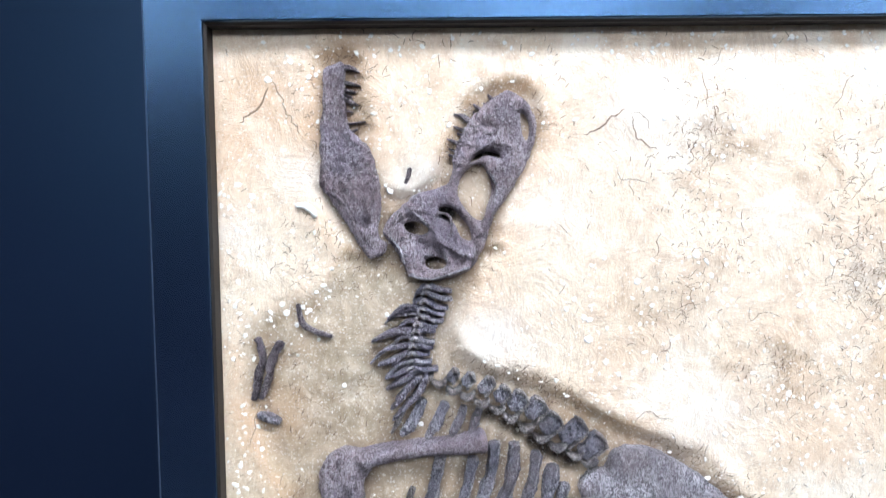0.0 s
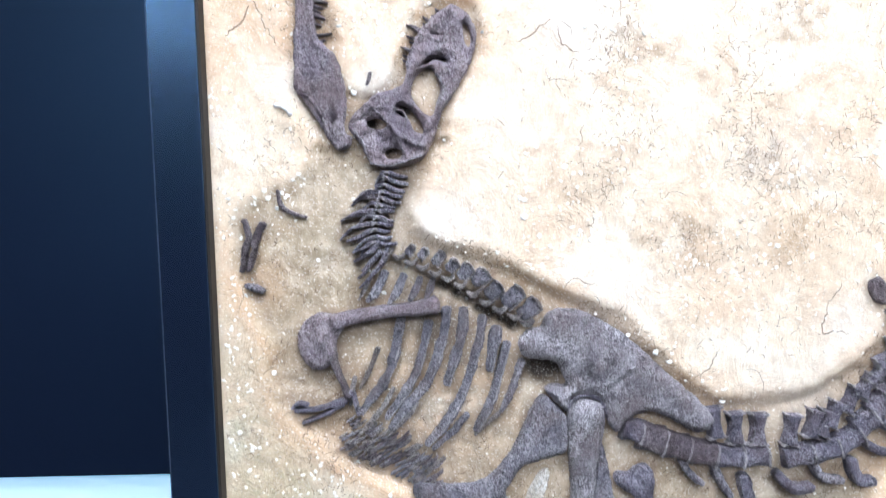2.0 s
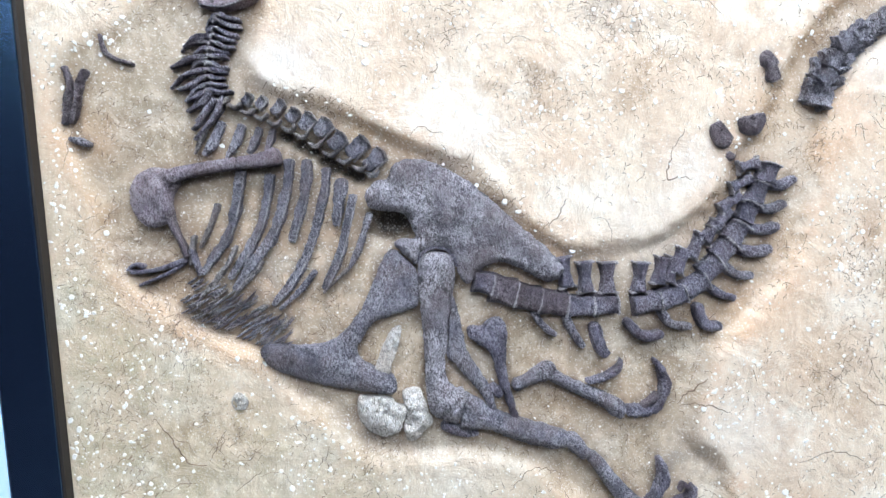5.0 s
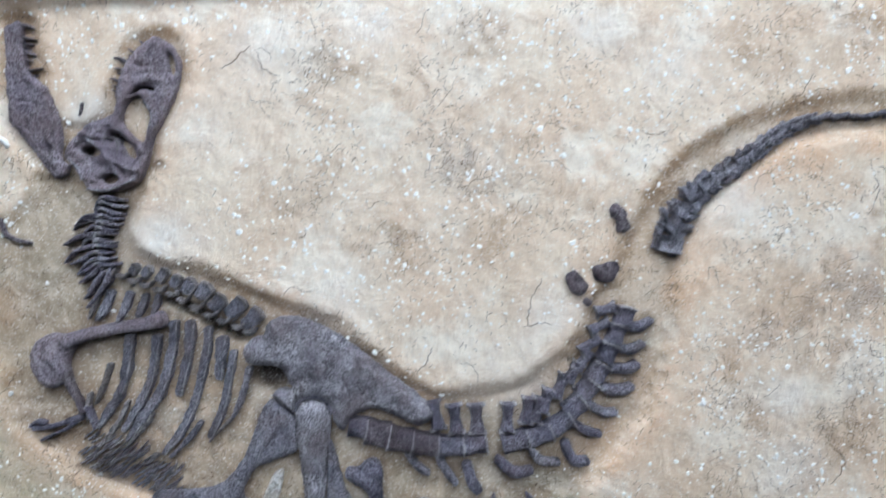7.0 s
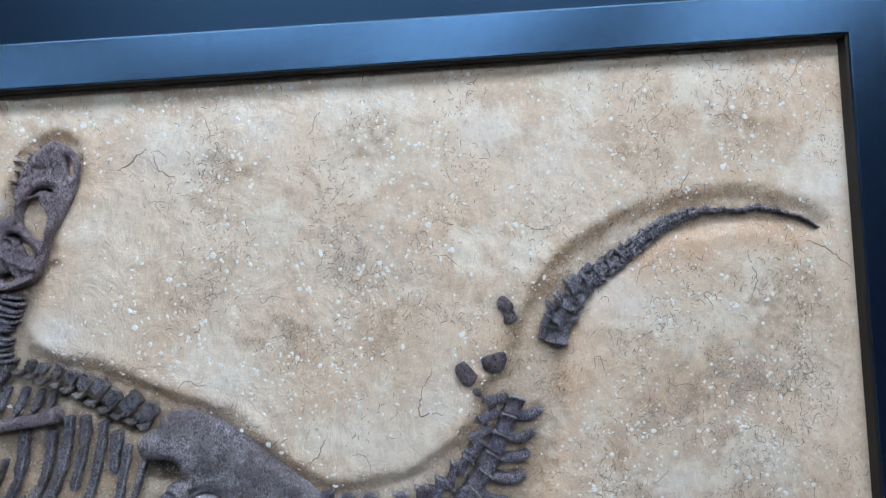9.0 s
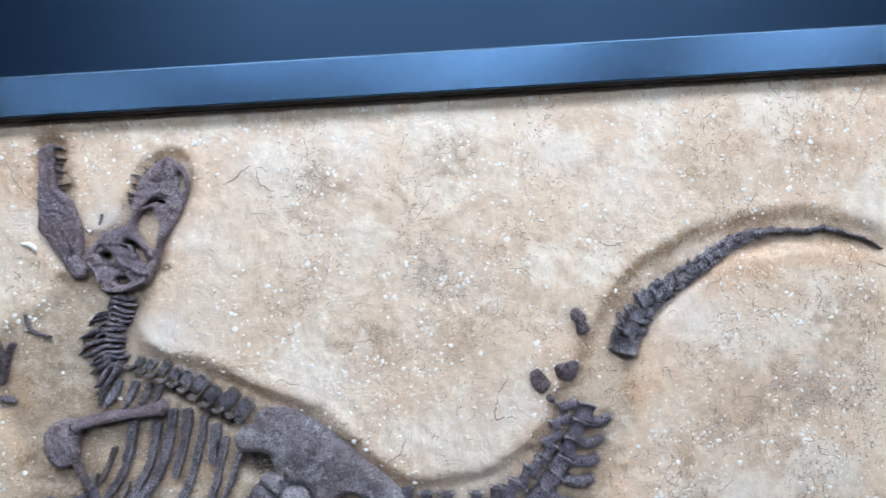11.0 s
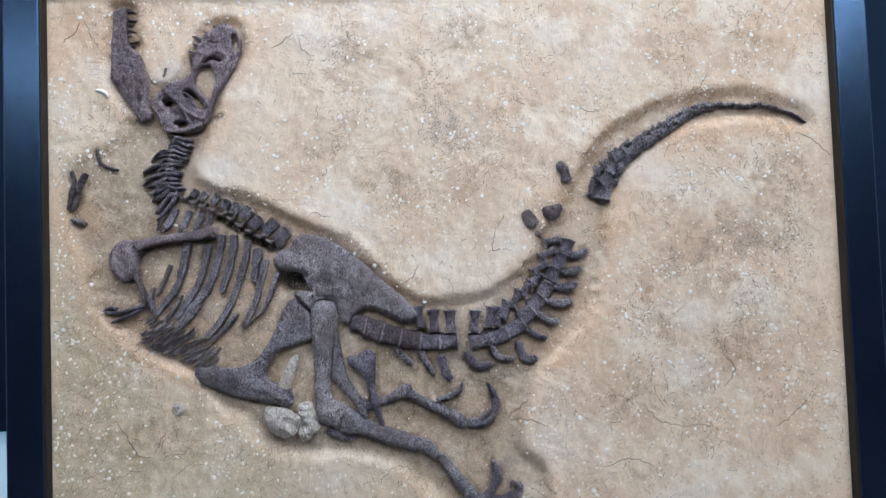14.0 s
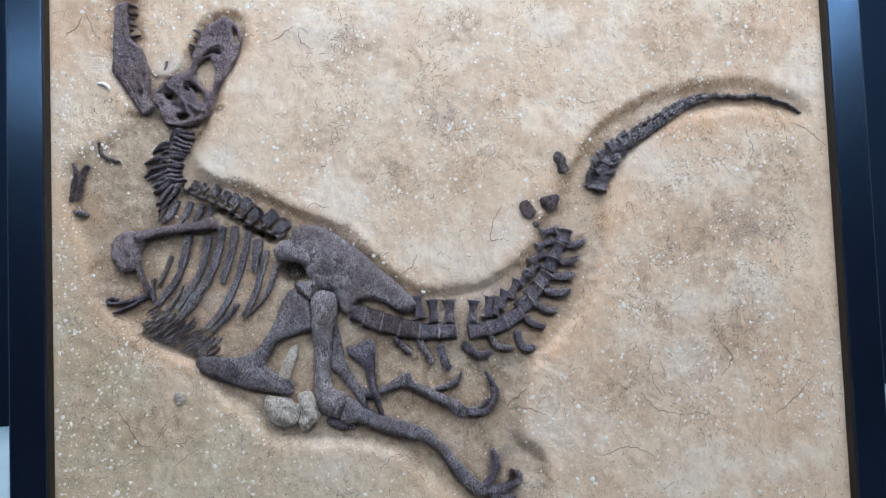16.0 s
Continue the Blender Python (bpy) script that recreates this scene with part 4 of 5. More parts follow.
# ---- back ----
SPINES = (((22.4, 34.4), (23.1, 33.6), 0.9), ((23.8, 34.8), (24.7, 34.0), 1.0), ((25.5, 35.6), (26.6, 34.4), 1.15), ((27.1, 36.4), (28.1, 35.4), 1.3), ((28.5, 37.3), (29.7, 36.0), 1.6), ((30.2, 38.1), (31.6, 36.7), 1.9), ((31.6, 39.5), (33.1, 38.3), 1.9), ((33.6, 40.5), (35.6, 38.9), 1.9), ((35.4, 42.0), (37.5, 40.4), 1.9))
for base, tip, w in SPINES:
    w = w * 1.1
    a_, b_ = np.array(base), np.array(tip)
    way_ = (b_ - a_) / np.linalg.norm(b_ - a_)
    n_ = np.array((-way_[1], way_[0]))
    bone = limb("back_spine", (a_, (a_ + b_) / 2, b_ + way_ * 0.25), (w * 0.85, w * 0.8, w), M_RIB, 0.11, -0.001, 0.12)
    # the paler swollen head and flanks of each spine
    tip_ = b_ + way_ * 0.15
    v, f = join_data(limb_data([tip_ - n_ * w * 0.46 - way_ * 0.15, tip_ + way_ * 0.12, tip_ + n_ * w * 0.46 - way_ * 0.15], (0.26, 0.34, 0.26), 0.5, 0.0018, 0.25, a_[0]),
                     limb_data([a_ + n_ * w * 0.5, (a_ + b_) / 2 + n_ * w * 0.48, tip_ + n_ * w * 0.46], (0.26, 0.22, 0.24), 0.6, 0.0008, 0.25, a_[1]))
    mesh_object("rim", v, f, M_SLIM, bone, label="paler rubbed rim")
CHAIN = ((19.1, 33.2), (20.2, 34.0), (21.5, 34.6), (22.9, 35.3), (24.3, 35.9), (25.7, 36.6), (27.2, 37.3), (28.6, 38.1), (30.1, 39.1), (31.6, 40.2), (33.2, 41.1), (34.9, 41.9), (36.3, 42.7))
for k, (u, v) in enumerate(CHAIN):
    # knobbly arches, each hooked over the next
    size = 0.78 + 0.015 * k
    limb("back_vertebra", [(u - 0.85 * size, v - 0.25), (u - 0.1, v + 0.2), (u + 0.5 * size, v + 0.05), (u + 0.9 * size, v - 0.4)], (0.34, 0.6 * size, 0.46, 0.28), M_SLIM, 0.5, 0.002, 0.25, seed=u)

# ---- ribs ----
RIBS = (
    (((21.7, 41.7), (20.8, 45.9), (19.8, 48.8), (18.2, 51.0), (16.4, 53.3)), 1.15),
    (((24.9, 42.2), (23.9, 46.6), (22.8, 49.3), (21.3, 51.5), (19.5, 54.0)), 1.1),
    (((27.1, 40.6), (26.5, 44.4), (25.2, 48.1), (23.6, 50.7), (21.7, 52.9), (19.9, 55.3)), 1.2),
    (((29.0, 40.7), (28.6, 44.5), (27.7, 47.2), (26.7, 50.1)), 1.25),
    (((31.2, 41.7), (30.5, 45.5), (29.4, 49.1), (28.0, 52.3), (26.2, 55.0), (24.1, 57.3)), 1.1),
    (((32.8, 43.0), (32.2, 46.5), (31.8, 48.5)), 1.3),
    (((34.1, 44.9), (33.2, 48.3), (32.2, 51.5), (31.1, 54.0), (30.0, 55.7)), 1.05),
    (((35.8, 47.1), (35.0, 49.3), (34.1, 51.6), (33.1, 53.4)), 0.85),
    (((29.3, 53.5), (27.5, 55.6), (24.9, 57.8)), 0.75),
    (((18.8, 45.3), (17.8, 47.8), (16.5, 50.3)), 0.6),
    (((20.6, 50.2), (19.3, 52.4), (17.7, 54.3), (16.1, 55.9)), 0.6),
    (((23.3, 52.1), (21.7, 54.1), (19.6, 56.2)), 0.55),
    (((33.1, 53.4), (31.8, 54.5), (30.0, 56.2)), 0.5),
    (((16.0, 48.8), (15.6, 50.6), (15.3, 52.2)), 0.6),
    (((31.7, 52.9), (30.7, 54.8)), 0.5),
    (((20.0, 36.2), (18.7, 38.7), (17.6, 39.9)), 0.95),
    (((22.2, 36.6), (21.2, 38.6), (20.2, 40.4)), 0.95),
    (((24.1, 37.0), (23.4, 38.6), (22.6, 39.9)), 0.95),
    (((25.6, 37.2), (25.0, 38.7), (24.6, 39.8)), 0.8),
    (((18.6, 36.1), (17.5, 38.3), (16.7, 39.7)), 0.5),
)
for line, w in RIBS:
    bone = limb("rib", line, [w * 0.95] + [w] * (len(line) - 2) + [w * 0.5], M_RIB if w > 0.7 else M_SLIM, 0.24, -0.0025, 0.2)
    if w > 1.0:
        p = np.array(line) + (0.30 * w, 0.05)
        limb("rim", [tuple(q) for q in p], [0.2] * len(p), M_PALE, 0.5, -0.0010, 0.25, "paler edge", parent=bone)
for i in range(150):
    t = rnd.random()
    row = i % 4
    a_, b_ = np.array((13.3, 57.4)), np.array((24.4, 62.6))
    u, v = a_ + (b_ - a_) * t + np.array((0.35, -1.0)) * row + (rnd.uniform(-0.3, 0.3), rnd.uniform(-0.35, 0.35))
    if row > 2 and t > 0.7:
        continue
    k = rnd.uniform(0.9, 2.0)
    limb("belly_rib", [(u, v), (u + k * 0.5, v - k * 0.22), (u + k, v - k * rnd.uniform(0.42, 0.75))], (0.12, 0.26, 0.1), (M_RIB, M_SLIM, M_BROWN)[i % 3], 0.5, -0.0035, 0.2)

# ---- shoulder and arm ----
plate("shoulder_plate", ((10.9, 41.5), (12.5, 41.0), (14.1, 41.8), (14.8, 42.9), (14.0, 44.2), (13.8, 45.8), (13.2, 47.1), (12.0, 47.7), (10.5, 47.0), (9.6, 45.1), (9.7, 43.0)), 0.008, 0.7, M_SKULL, ridges=((((12.5, 44.2), (13.0, 46.0)), 0.5, 0.003), (((11.0, 42.7), (11.0, 45.5)), 0.6, -0.0025), (((10.2, 46.4), (11.6, 45.2), (13.4, 46.4)), 0.3, -0.002), (((11.6, 41.6), (12.3, 43.2), (14.0, 43.0)), 0.35, 0.002)), label="rounded mauve shoulder bone")
limb("shoulder_blade", ((13.4, 42.3), (16.0, 41.6), (20.1, 41.0), (23.8, 40.7), (26.2, 40.2)), (2.0, 1.55, 1.45, 1.7, 2.4), M_SKULL, 0.42, 0.004, 0.05, "long mauve shoulder blade")
limb("arm_bone", ((13.4, 45.7), (13.8, 47.5), (14.6, 49.6), (15.2, 51.3)), (1.1, 0.7, 0.6, 0.8), M_BROWN, 0.5, 0.002)
for line, w in ((((15.1, 51.5), (13.1, 52.1), (10.8, 52.6), (8.7, 52.6)), 0.7), (((14.7, 51.9), (12.4, 53.1), (9.6, 54.2)), 0.55), (((10.4, 52.1), (9.3, 51.8), (8.4, 52.4)), 0.5), (((15.5, 50.3), (16.0, 51.9), (16.3, 53.4)), 0.5)):
    limb("hand_bone", line, [w, w * 0.8] + [w * 0.7] * (len(line) - 2), M_DARK, 0.5, 0.0005, 0.15)

# ---- hip and legs ----
plate("hip_bone", ((35.5, 45.9), (35.3, 45.0), (36.1, 43.9), (37.0, 43.4), (38.0, 43.3), (38.5, 42.0), (39.6, 41.3), (41.1, 41.2), (42.6, 41.4), (45.1, 42.6), (47.4, 44.1), (49.6, 46.0), (51.8, 48.1), (54.0, 50.1), (55.8, 51.7), (57.6, 53.6), (58.2, 54.6), (57.6, 55.6), (56.5, 56.1), (55.5, 55.9), (53.9, 54.9), (52.1, 53.9), (50.3, 53.5), (48.9, 53.9), (47.7, 54.9), (46.8, 55.8), (46.0, 55.2), (45.6, 53.8), (45.0, 52.0), (43.8, 51.3), (42.3, 51.4), (41.2, 51.9), (40.8, 53.2), (39.9, 52.4), (39.0, 51.5), (38.4, 50.8), (39.5, 50.3), (40.9, 50.3), (40.6, 49.2), (40.3, 48.3), (39.4, 47.3), (38.2, 47.0), (36.9, 46.9), (36.0, 46.6)),
            0.0125, 1.0, M_HIP, ridges=((((42.5, 41.6), (43.2, 46.0), (43.6, 47.8)), 1.0, 0.0016), (((39.0, 41.7), (38.9, 44.0), (36.9, 44.9)), 0.8, 0.0022), (((43.6, 50.0), (45.8, 49.8), (47.0, 48.7), (48.6, 48.0)), 0.35, 0.0016), (((46.6, 54.3), (48.1, 50.8), (50.3, 51.3)), 1.6, -0.0018), (((50.4, 48.1), (54.0, 51.9), (57.1, 54.8)), 0.9, 0.0018), (((40.8, 50.5), (42.2, 48.7), (43.6, 50.0)), 0.8, -0.0016), (((50.3, 46.7), (50.6, 49.9), (49.9, 51.3)), 0.25, -0.0014), (((40.6, 42.7), (39.6, 44.9)), 0.7, -0.0014)),
            rough=0.0006, grid=0.24, label="broad grey hip bone with pale ridges")
plate("pubis_bone", ((37.2, 52.2), (38.3, 51.5), (39.4, 52.4), (40.6, 53.6), (41.0, 54.9), (40.9, 57.8), (39.6, 58.6), (37.4, 59.2), (35.7, 59.9), (34.4, 61.3), (33.5, 63.1), (34.0, 64.3), (35.8, 65.5), (37.4, 66.3), (38.0, 67.4), (37.7, 68.3), (36.6, 68.5), (33.5, 67.8), (29.6, 66.9), (26.0, 65.6), (23.7, 64.4), (22.6, 62.9), (23.0, 61.9), (24.3, 61.8), (27.4, 62.2), (30.1, 62.0), (31.9, 61.0), (33.6, 59.1), (34.9, 57.1), (36.1, 54.4)), 0.008, 0.7, M_RIB, ridges=((((23.9, 62.9), (29.2, 64.0), (33.2, 65.7), (37.0, 67.5)), 0.8, 0.0018), (((39.3, 54.1), (36.5, 57.1), (33.3, 61.5)), 0.8, 0.002)), rough=0.0006, grid=0.3, label="slate grey boot-shaped pubis bone")
limb("hip_socket", ((40.8, 53.2), (41.4, 52.0), (42.6, 51.3), (44.1, 51.4), (45.1, 52.3), (45.7, 53.8)), (0.5, 0.6, 0.7, 0.7, 0.6, 0.5), M_DARK, 0.4, 0.002, 0.2, "dark rim of the hip socket")
plate("thigh_bone", ((41.0, 54.6), (41.2, 53.1), (41.9, 52.2), (42.9, 51.9), (44.0, 52.0), (44.9, 52.6), (45.3, 53.8), (45.2, 55.4), (44.8, 57.4), (44.4, 59.7), (44.1, 62.4), (43.7, 65.1), (43.9, 67.1), (44.7, 68.3), (45.7, 68.5), (46.1, 69.3), (45.7, 70.6), (45.4, 71.6), (44.8, 72.5), (43.4, 72.0), (42.2, 71.4), (41.6, 70.1), (41.4, 67.7), (41.4, 64.1), (41.3, 61.4), (41.2, 58.6), (41.1, 56.4)), 0.016, 1.5, M_HIP, ridges=((((41.7, 54.1), (43.4, 53.3), (44.6, 54.4)), 0.9, 0.0016), (((44.2, 59.7), (43.4, 65.1), (43.7, 67.8)), 0.5, -0.0015), (((41.7, 68.6), (43.4, 69.7), (45.2, 69.8)), 0.9, 0.0025), (((42.9, 71.8), (44.3, 70.7), (45.8, 69.3)), 0.3, -0.002)), rough=0.0007, grid=0.24, label="stout grey thigh bone with swollen knee end")
plate("shin_bone", ((46.0, 69.1), (46.8, 69.4), (47.9, 70.1), (48.9, 71.0), (50.6, 71.8), (53.2, 72.9), (55.9, 73.8), (58.2, 74.7), (58.6, 75.6), (58.0, 76.5), (56.0, 76.4), (53.6, 75.7), (50.9, 74.7), (48.7, 73.6), (46.7, 73.5), (45.4, 73.1), (45.6, 71.5), (45.8, 70.2)), 0.0115, 0.9, M_RIB, ridges=((((49.7, 71.5), (54.1, 73.4), (57.9, 75.0)), 0.4, 0.0016), (((46.3, 69.7), (47.4, 71.6), (48.7, 72.6)), 0.6, 0.0016)), rough=0.0006, grid=0.24, label="slender slate shin bone")
# dark piece added below the knee in place of the knee's shadow
limb("shin_bone", ((43.0, 72.8), (45.2, 73.7), (47.5, 74.2)), (1.0, 1.3, 0.6), M_DARK, 0.3, -0.002, 0.1)
plate("ankle_bone", ((58.5, 74.9), (59.4, 75.0), (60.1, 75.8), (60.9, 77.0), (61.3, 77.3), (60.5, 78.0), (59.9, 78.2), (59.1, 77.4), (58.2, 76.6), (58.0, 75.6)), 0.011, 0.7, M_RIB, rough=0.0008, grid=0.22)
plate("foot_bone", ((61.5, 77.4), (62.4, 78.1), (63.3, 79.3), (64.6, 81.0), (66.1, 82.7), (67.4, 84.0), (68.5, 84.6), (68.9, 85.6), (67.9, 86.4), (66.3, 86.0), (64.9, 84.4), (63.6, 82.9), (62.3, 80.9), (61.3, 79.2), (60.6, 78.3)), 0.009, 0.7, M_RIB, ridges=((((61.7, 78.7), (64.3, 82.1), (67.4, 85.1)), 0.4, 0.0015),), rough=0.0006, grid=0.24)
limb("toe_bone", ((68.2, 85.0), (69.5, 83.3), (70.4, 81.0), (69.7, 78.8)), (1.3, 1.2, 1.3, 0.8), M_DARK, 0.5, 0.001, 0.2)
limb("toe_bone", ((68.5, 85.6), (71.6, 85.2), (73.6, 84.1), (74.2, 82.7)), (1.5, 1.2, 1.0, 0.7), M_DARK, 0.5, 0.001, 0.2)
limb("toe_bone", ((68.9, 86.0), (71.1, 86.5), (73.4, 87.0)), (1.3, 1.1, 0.9), M_DARK, 0.5, 0.0, 0.2)
limb("claw", ((73.6, 83.2), (72.9, 82.6), (72.4, 83.5)), (0.6, 0.5, 0.2), M_BROWN)
plate("shin_bone", ((44.8, 57.5), (45.5, 58.9), (46.0, 61.6), (46.5, 63.9), (47.5, 65.8), (48.6, 67.7), (49.3, 69.4), (49.7, 70.9), (49.2, 71.5), (48.5, 70.4), (47.7, 69.0), (46.3, 67.2), (45.1, 65.5), (44.1, 64.3), (44.3, 62.0)), 0.0065, 0.7, M_RIB, ridges=((((45.4, 62.1), (46.9, 65.8), (49.0, 70.1)), 0.35, 0.0014),), rough=0.0006, grid=0.24, label="slate lower leg bone behind the thigh")
plate("ischium_bone", ((46.5, 61.5), (47.2, 61.0), (48.2, 61.1), (49.5, 60.3), (50.5, 60.2), (51.1, 61.1), (51.2, 63.0), (51.0, 65.5), (51.4, 68.3), (51.9, 70.5), (52.3, 72.3), (51.7, 72.5), (50.9, 70.3), (50.2, 68.2), (49.6, 65.6), (48.8, 63.9), (47.5, 63.0), (46.7, 62.3)), 0.0055, 0.6, M_DARK, ridges=((((49.5, 61.1), (50.3, 64.6), (51.7, 71.0)), 0.4, 0.0014),), rough=0.0006, grid=0.24, label="slate flared ischium bone")
limb("ankle_bone", ((49.0, 68.4), (49.9, 69.2), (50.4, 69.8)), (1.1, 1.3, 1.0), M_DARK, 0.4, -0.002, 0.1)
plate("shin_bone", ((51.8, 68.1), (53.4, 67.3), (54.8, 66.4), (56.0, 65.8), (57.0, 66.4), (56.5, 67.7), (55.4, 68.2), (53.8, 68.5), (52.1, 69.1)), 0.0075, 0.6, M_RIB, rough=0.0006, grid=0.24)
plate("foot_bone", ((56.7, 66.8), (58.4, 67.9), (60.7, 69.0), (63.0, 70.1), (64.8, 71.1), (65.6, 71.9), (65.1, 73.3), (64.0, 73.0), (62.4, 71.7), (59.7, 70.1), (57.5, 68.9), (56.2, 68.0)), 0.0075, 0.6, M_RIB, ridges=((((57.5, 68.0), (61.6, 70.1), (64.7, 72.2)), 0.35, 0.0014),), rough=0.0006, grid=0.24)
limb("toe_bone", ((65.7, 72.4), (67.5, 72.8), (69.1, 72.5), (70.2, 71.2), (70.6, 69.4), (70.0, 67.7), (69.3, 66.3)), (1.5, 1.2, 1.1, 1.15, 1.1, 1.0, 0.4), M_DARK, 0.45, 0.0, 0.2)
limb("toe_bone", ((67.6, 72.2), (68.7, 71.6), (69.7, 70.6)), (0.4, 0.6, 0.5), M_BROWN, 0.45, 0.0, 0.2)
limb("claw", ((60.8, 68.7), (62.8, 68.3), (64.6, 67.4), (65.2, 66.1)), (0.6, 0.8, 0.75, 0.25), M_DARK, 0.5, 0.0, 0.12)
plate("chalky_nodule", ((33.5, 68.7), (35.3, 68.7), (36.9, 69.0), (37.8, 69.9), (38.9, 70.3), (38.6, 71.7), (38.1, 73.0), (36.5, 73.6), (34.9, 73.0), (33.7, 71.7), (33.2, 70.1)), 0.011, 1.3, M_CHALK, rough=0.0022, grid=0.24, label="whitish pitted rock nodule")
plate("chalky_nodule", ((38.7, 69.6), (38.6, 68.5), (39.6, 68.2), (40.7, 68.4), (41.2, 69.7), (41.7, 71.4), (42.0, 72.3), (41.1, 73.1), (40.1, 74.2), (38.9, 74.1), (38.6, 72.8), (38.9, 71.2)), 0.011, 1.1, M_CHALK, rough=0.0022, grid=0.24, label="whitish pitted rock nodule")
plate("chalky_splinter", ((37.7, 60.9), (38.8, 60.6), (38.6, 62.0), (37.6, 64.6), (36.9, 66.2), (35.5, 65.6), (36.3, 63.4)), 0.003, 0.8, M_CHALK, rough=0.0016, grid=0.3, label="whitish chalky splinter")

# ---- tail ----
for (c, a, long, wide, m_) in (((48.6, 55.9), (1, 0.25), 2.2, 3.0, M_DARK), ((51.0, 57.0), (1, 0.3), 2.9, 3.8, M_BROWN), ((53.9, 58.0), (1, 0.25), 2.8, 3.6, M_BROWN), ((57.0, 58.8), (1, 0.15), 3.0, 3.5, M_BROWN), ((60.2, 59.3), (1, 0.02), 2.9, 3.0, M_DARK), ((63.2, 59.3), (1, -0.05), 2.7, 2.9, M_DARK),
                               ((68.3, 59.4), (1, -0.15), 3.2, 2.9, M_DARK), ((71.5, 58.8), (1, -0.3), 2.9, 2.9, M_DARK), ((74.3, 57.6), (1, -0.5), 2.8, 2.9, M_DARK), ((76.2, 55.6), (1, -0.7), 2.5, 3.0, M_DARK), ((77.9, 53.5), (1, -1.0), 2.4, 2.9, M_DARK), ((79.4, 51.4), (1, -1.5), 2.3, 2.9, M_DARK), ((80.8, 49.0), (1, -1.9), 2.3, 2.8, M_DARK), ((82.0, 46.7), (1, -2.4), 2.3, 2.6, M_DARK), ((83.2, 44.4), (1, -3.0), 2.1, 2.9, M_DARK)):
    v, f = block_data(c, a, long * 1.08, wide, 0.008, 0.9)
    bone = mesh_object("tail_vertebra", v, f, m_, PLAQUE)
    # raised joint rims, their highlights put into a pale colour
    a_ = np.array(a, float) / np.linalg.norm(a)
    n_ = np.array((-a_[1], a_[0]))
    o_ = np.array(c) + a_ * long * 0.5
    v, f = limb_data([o_ - n_ * wide * 0.42, o_ + a_ * 0.08, o_ + n_ * wide * 0.42], (0.24, 0.28, 0.24), 0.5, 0.0082, 0.2, o_[0])
    mesh_object("rim", v, f, M_PALE, bone, label="raised joint rim with its highlight painted pale")
for (c, a, long, wide) in (((58.4, 54.8), (0.15, 1), 3.0, 1.9), ((60.9, 55.5), (0.05, 1), 3.0, 1.9), ((63.6, 55.7), (0, 1), 3.0, 2.0), ((67.6, 55.9), (-0.1, 1), 3.0, 1.8), ((70.2, 55.2), (-0.2, 1), 2.7, 1.7), ((71.5, 55.2), (-0.3, 1), 2.6, 1.8), ((72.7, 54.2), (-0.4, 1), 2.6, 1.7), ((74.7, 52.5), (-0.5, 1), 2.6, 1.6), ((76.5, 50.9), (-0.7, 1), 2.4, 1.6), ((77.9, 49.5), (-0.8, 0.9), 2.4, 1.5), ((78.9, 47.6), (-1, 0.6), 2.4, 1.5), ((80.2, 45.4), (-1, 0.4), 2.2, 1.5), ((81.1, 43.4), (-1, 0.2), 2.0, 1.6)):
    c = np.array(c) + np.array(a, float) / np.linalg.norm(a) * 0.3
    long = long * 1.22
    v, f = block_data(c, a, long, wide, 0.006, 0.7)
    bone = mesh_object("tail_spine", v, f, M_DARK, PLAQUE)
    a_ = np.array(a, float) / np.linalg.norm(a)
    o_ = np.array(c) + a_ * long * 0.5
    n_ = np.array((-a_[1], a_[0]))
    p_ = np.array(c) - a_ * long * 0.46
    for q_, k_, h_ in ((o_, 1, 0.003), (p_, -1, 0.0025)):
        v, f = limb_data([q_ - n_ * wide * 0.6 + a_ * k_ * 0.12, q_ - a_ * k_ * 0.1, q_ + n_ * wide * 0.6 + a_ * k_ * 0.12], (0.26, 0.34, 0.26), 0.6, h_, 0.2, q_[0])
        mesh_object("arch", v, f, M_PALE, bone, label="paler rubbed arch")
for line, w in ((((54.7, 59.9), (55.8, 61.6), (57.2, 62.7)), 0.75), (((58.4, 60.5), (59.2, 62.3), (60.5, 64.4)), 0.85), (((61.9, 61.9), (62.3, 63.8), (63.3, 65.7)), 1.2), (((66.1, 61.6), (67.8, 63.4), (70.4, 63.2)), 1.1), (((70.0, 59.9), (71.2, 62.0), (73.9, 62.6)), 0.9), (((74.7, 60.2), (75.5, 62.4), (77.7, 62.7)), 1.1), (((75.6, 57.4), (77.4, 58.8), (79.4, 59.4)), 0.9), (((77.9, 55.2), (79.5, 56.5), (81.6, 56.7)), 0.95),
                (((80.2, 53.5), (81.9, 53.9), (83.9, 53.4)), 1.2), (((81.3, 51.0), (83.0, 51.2), (84.8, 50.7)), 1.2), (((82.7, 48.7), (84.0, 48.7), (85.6, 48.0)), 1.0), (((83.6, 45.9), (85.1, 45.9), (86.8, 45.1)), 1.1)):
    p0, p1 = np.array(line[0]), np.array(line[1])
    line = [tuple(p0 - (p1 - p0) / np.linalg.norm(p1 - p0) * 0.5)] + list(line[1:])
    limb("chevron_bone", line, (w * 1.05, w * 1.2, w * 0.9), M_DARK if rnd.random() < 0.6 else M_RIB, 0.42, 0.0, 0.1)

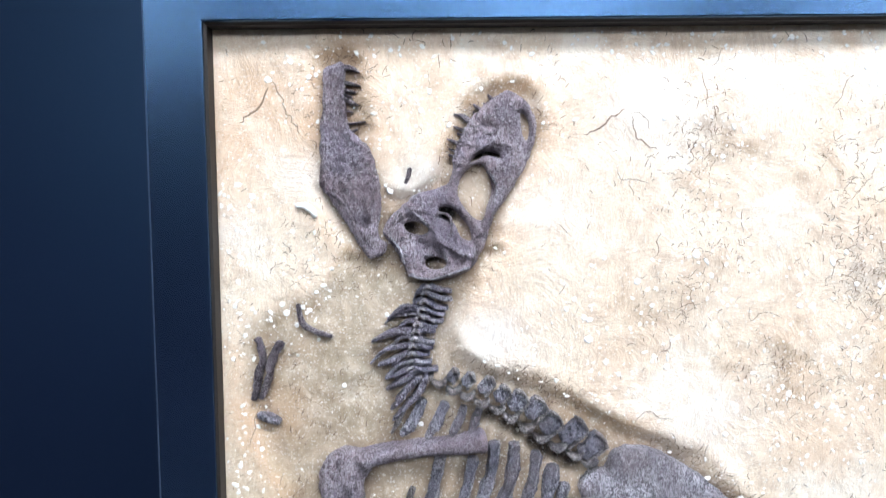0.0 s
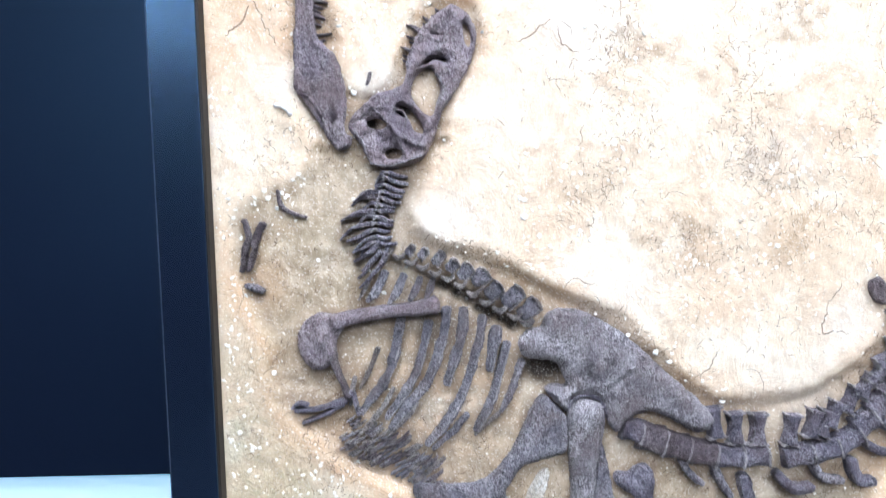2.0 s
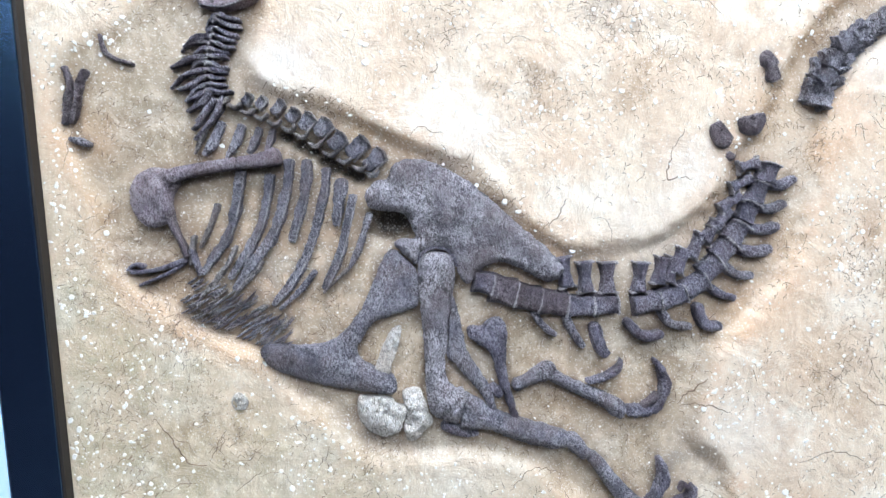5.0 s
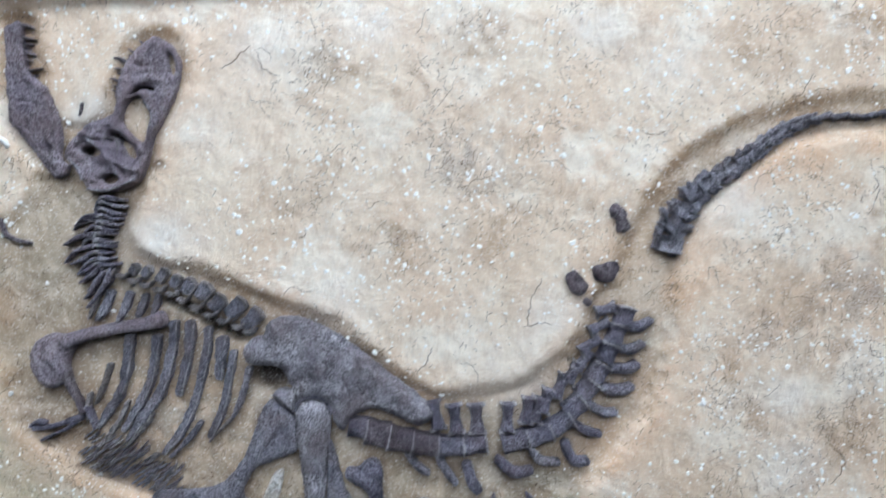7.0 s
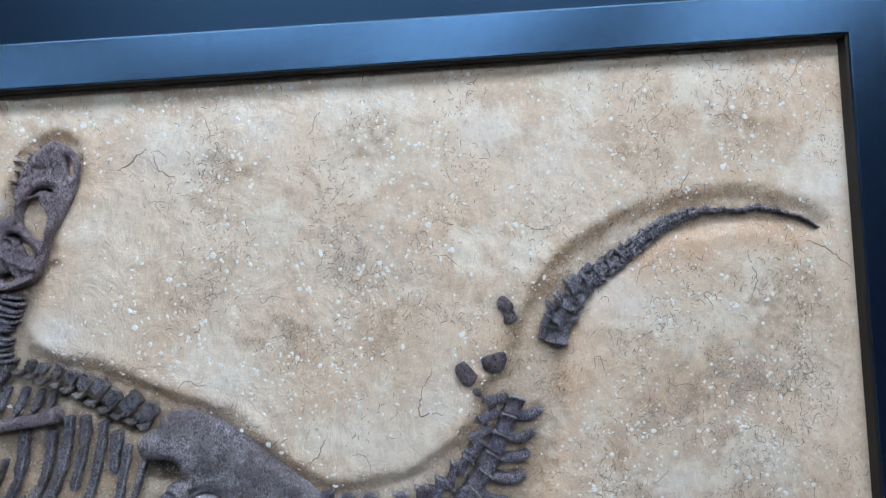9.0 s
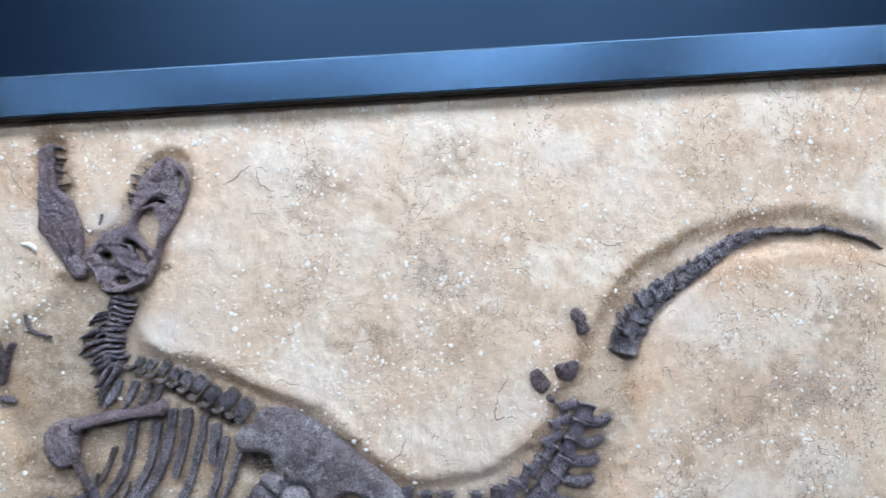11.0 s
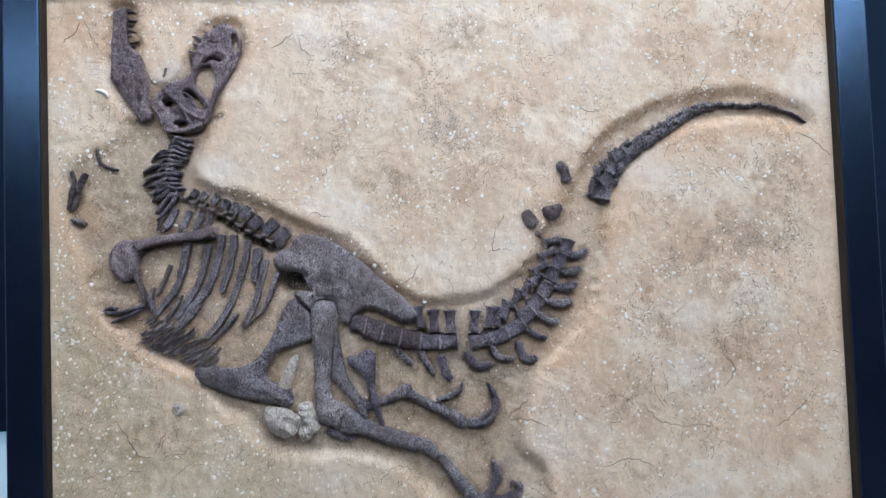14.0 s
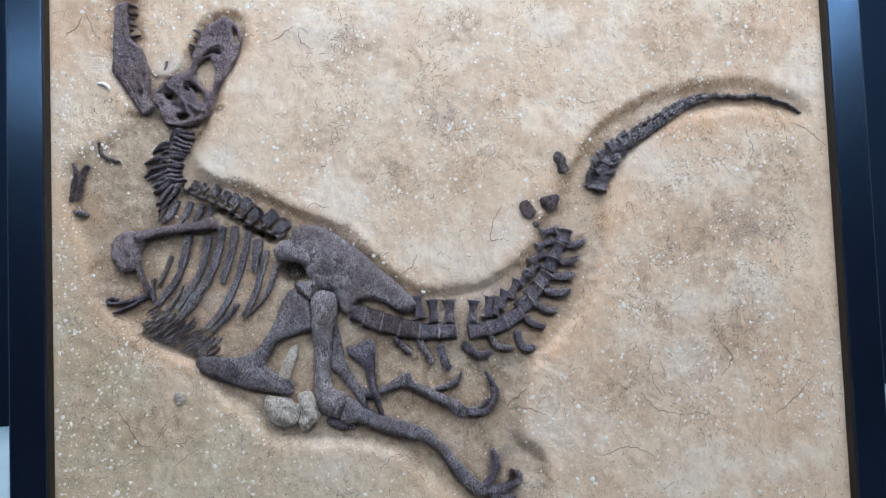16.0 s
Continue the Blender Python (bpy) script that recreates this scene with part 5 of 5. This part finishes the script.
way = spline([(*p, w) for p, w in zip(((88.6, 36.2), (90.5, 32.8), (92.6, 30.0), (96.8, 27.4), (100.9, 25.0), (105.0, 22.5), (109.6, 21.3), (114.6, 21.7), (117.1, 21.5), (120.6, 22.3), (123.6, 23.5), (125.7, 25.2)), (4.4, 4.3, 3.6, 2.8, 2.5, 2.0, 1.5, 1.35, 1.3, 0.95, 0.7, 0.4))], step=0.05)
run = np.r_[0, np.cumsum(np.linalg.norm(np.diff(way[:, :2], axis=0), axis=1))]
s = 0.6
while s < run[-1] - 0.4:
    i = int(np.searchsorted(run, s))
    c, w = way[i, :2], way[i, 2]
    a = way[min(i + 8, len(way) - 1), :2] - way[max(i - 8, 0), :2]
    a = a / np.linalg.norm(a)
    side = np.array((-a[1], a[0]))
    long = 0.75 + w * 0.36
    tilt = rnd.uniform(-0.5, 0.5) * min(1.0, w / 3)
    pieces = [block_data(c + side * rnd.uniform(-0.08, 0.08) * w, a + side * tilt * 0.7, long * 0.92, w * (0.86 if w > 2.6 else 0.66), 0.0045 + w * 0.0012, 0.66, rnd.uniform(-0.001, 0.0016), tilt)]
    if w > 1.6:
        for sgn in (-1, 1):
            for k in (0, 1):
                b = c + side * sgn * w * (0.24 + 0.05 * k) + a * (rnd.uniform(-0.15, 0.15) + (k - 0.5) * long * 0.5)
                out = side * sgn * w * rnd.uniform(0.12, 0.30) + a * long * rnd.uniform(0.1, 0.5)
                pieces.append(limb_data([b - a * long * 0.25, b + out * 0.5, b + out], (0.2 * w, 0.17 * w, 0.06 * w), 0.7, 0.002 + rnd.uniform(-0.001, 0.0015), 0.3, s + k))
    v, f = join_data(*pieces)
    mesh_object("tail_vertebra", v, f, M_RIB, PLAQUE)
    s += long * 0.98

# ---- loose fragments ----
limb("bone_fragment", ((82.5, 30.2), (83.2, 31.9), (83.6, 33.9)), (1.6, 1.9, 1.2), M_BROWN, 0.3, 0.003, 0.25, "brown loose tail bone fragment")
plate("bone_fragment", ((75.9, 38.9), (77.0, 38.1), (78.0, 39.2), (78.7, 40.2), (77.7, 41.3), (76.5, 40.8)), 0.005, 0.7, M_BROWN, grid=0.3, rough=0.0012, lift=0.004, label="brown loose tail bone fragment")
plate("bone_fragment", ((79.4, 38.0), (80.6, 37.6), (82.5, 37.5), (82.3, 39.1), (81.2, 40.0), (79.7, 39.4)), 0.005, 0.7, M_BROWN, grid=0.3, rough=0.0012, lift=0.004, label="brown loose tail bone fragment")
limb("bone_fragment", ((78.0, 41.8), (79.0, 42.7)), (0.9, 1.1), M_BROWN)
limb("bone_fragment", ((3.7, 29.8), (4.3, 31.8), (3.8, 33.8), (3.3, 36.1)), (0.55, 0.7, 0.7, 0.5), M_BROWN, 0.45, 0.001, 0.32, "brown forked bone splinter")
limb("bone_fragment", ((6.1, 30.2), (5.1, 32.1), (4.6, 34.1), (4.0, 36.0)), (0.8, 0.7, 0.7, 0.5), M_BROWN, 0.45, 0.001, 0.32)
limb("bone_fragment", ((3.5, 37.5), (4.6, 37.9), (5.8, 38.4)), (0.5, 0.9, 0.5), M_RIB, 0.4, 0.0, 0.15)
limb("bone_fragment", ((7.8, 26.5), (8.2, 28.4), (9.5, 29.3), (11.1, 29.8)), (0.4, 0.55, 0.5, 0.35), M_BROWN, 0.45, 0.001, 0.1, "thin bent brown bone splinter")

# ---- brown casting wash that has run in between the bones, and painted shade ----
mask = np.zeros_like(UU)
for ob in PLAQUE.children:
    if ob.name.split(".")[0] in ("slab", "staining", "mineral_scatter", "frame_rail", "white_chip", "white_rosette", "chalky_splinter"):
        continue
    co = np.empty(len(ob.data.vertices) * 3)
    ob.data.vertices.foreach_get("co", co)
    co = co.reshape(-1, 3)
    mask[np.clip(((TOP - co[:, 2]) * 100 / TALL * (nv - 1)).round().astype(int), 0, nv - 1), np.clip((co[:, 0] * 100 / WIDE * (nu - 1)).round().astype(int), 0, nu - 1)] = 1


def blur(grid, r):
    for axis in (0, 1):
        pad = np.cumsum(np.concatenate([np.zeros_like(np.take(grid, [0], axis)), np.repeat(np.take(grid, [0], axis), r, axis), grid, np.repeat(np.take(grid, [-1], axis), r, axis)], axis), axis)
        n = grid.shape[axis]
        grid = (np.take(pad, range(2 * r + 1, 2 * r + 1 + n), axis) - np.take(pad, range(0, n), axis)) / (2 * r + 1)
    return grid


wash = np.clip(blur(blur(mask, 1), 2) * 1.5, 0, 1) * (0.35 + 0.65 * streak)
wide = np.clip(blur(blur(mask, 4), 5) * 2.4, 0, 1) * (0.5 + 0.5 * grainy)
# dark edging close to each bone, standing for the shade in the crevices
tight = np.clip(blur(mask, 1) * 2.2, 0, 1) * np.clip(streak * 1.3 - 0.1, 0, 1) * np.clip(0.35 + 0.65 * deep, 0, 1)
for nm, layer in (("umber", umber + 0.6 * wash + 0.2 * wide), ("ash", ash + 0.35 * wash + 0.14 * wide), ("painted_shade", painted_shade + 0.38 * tight)):
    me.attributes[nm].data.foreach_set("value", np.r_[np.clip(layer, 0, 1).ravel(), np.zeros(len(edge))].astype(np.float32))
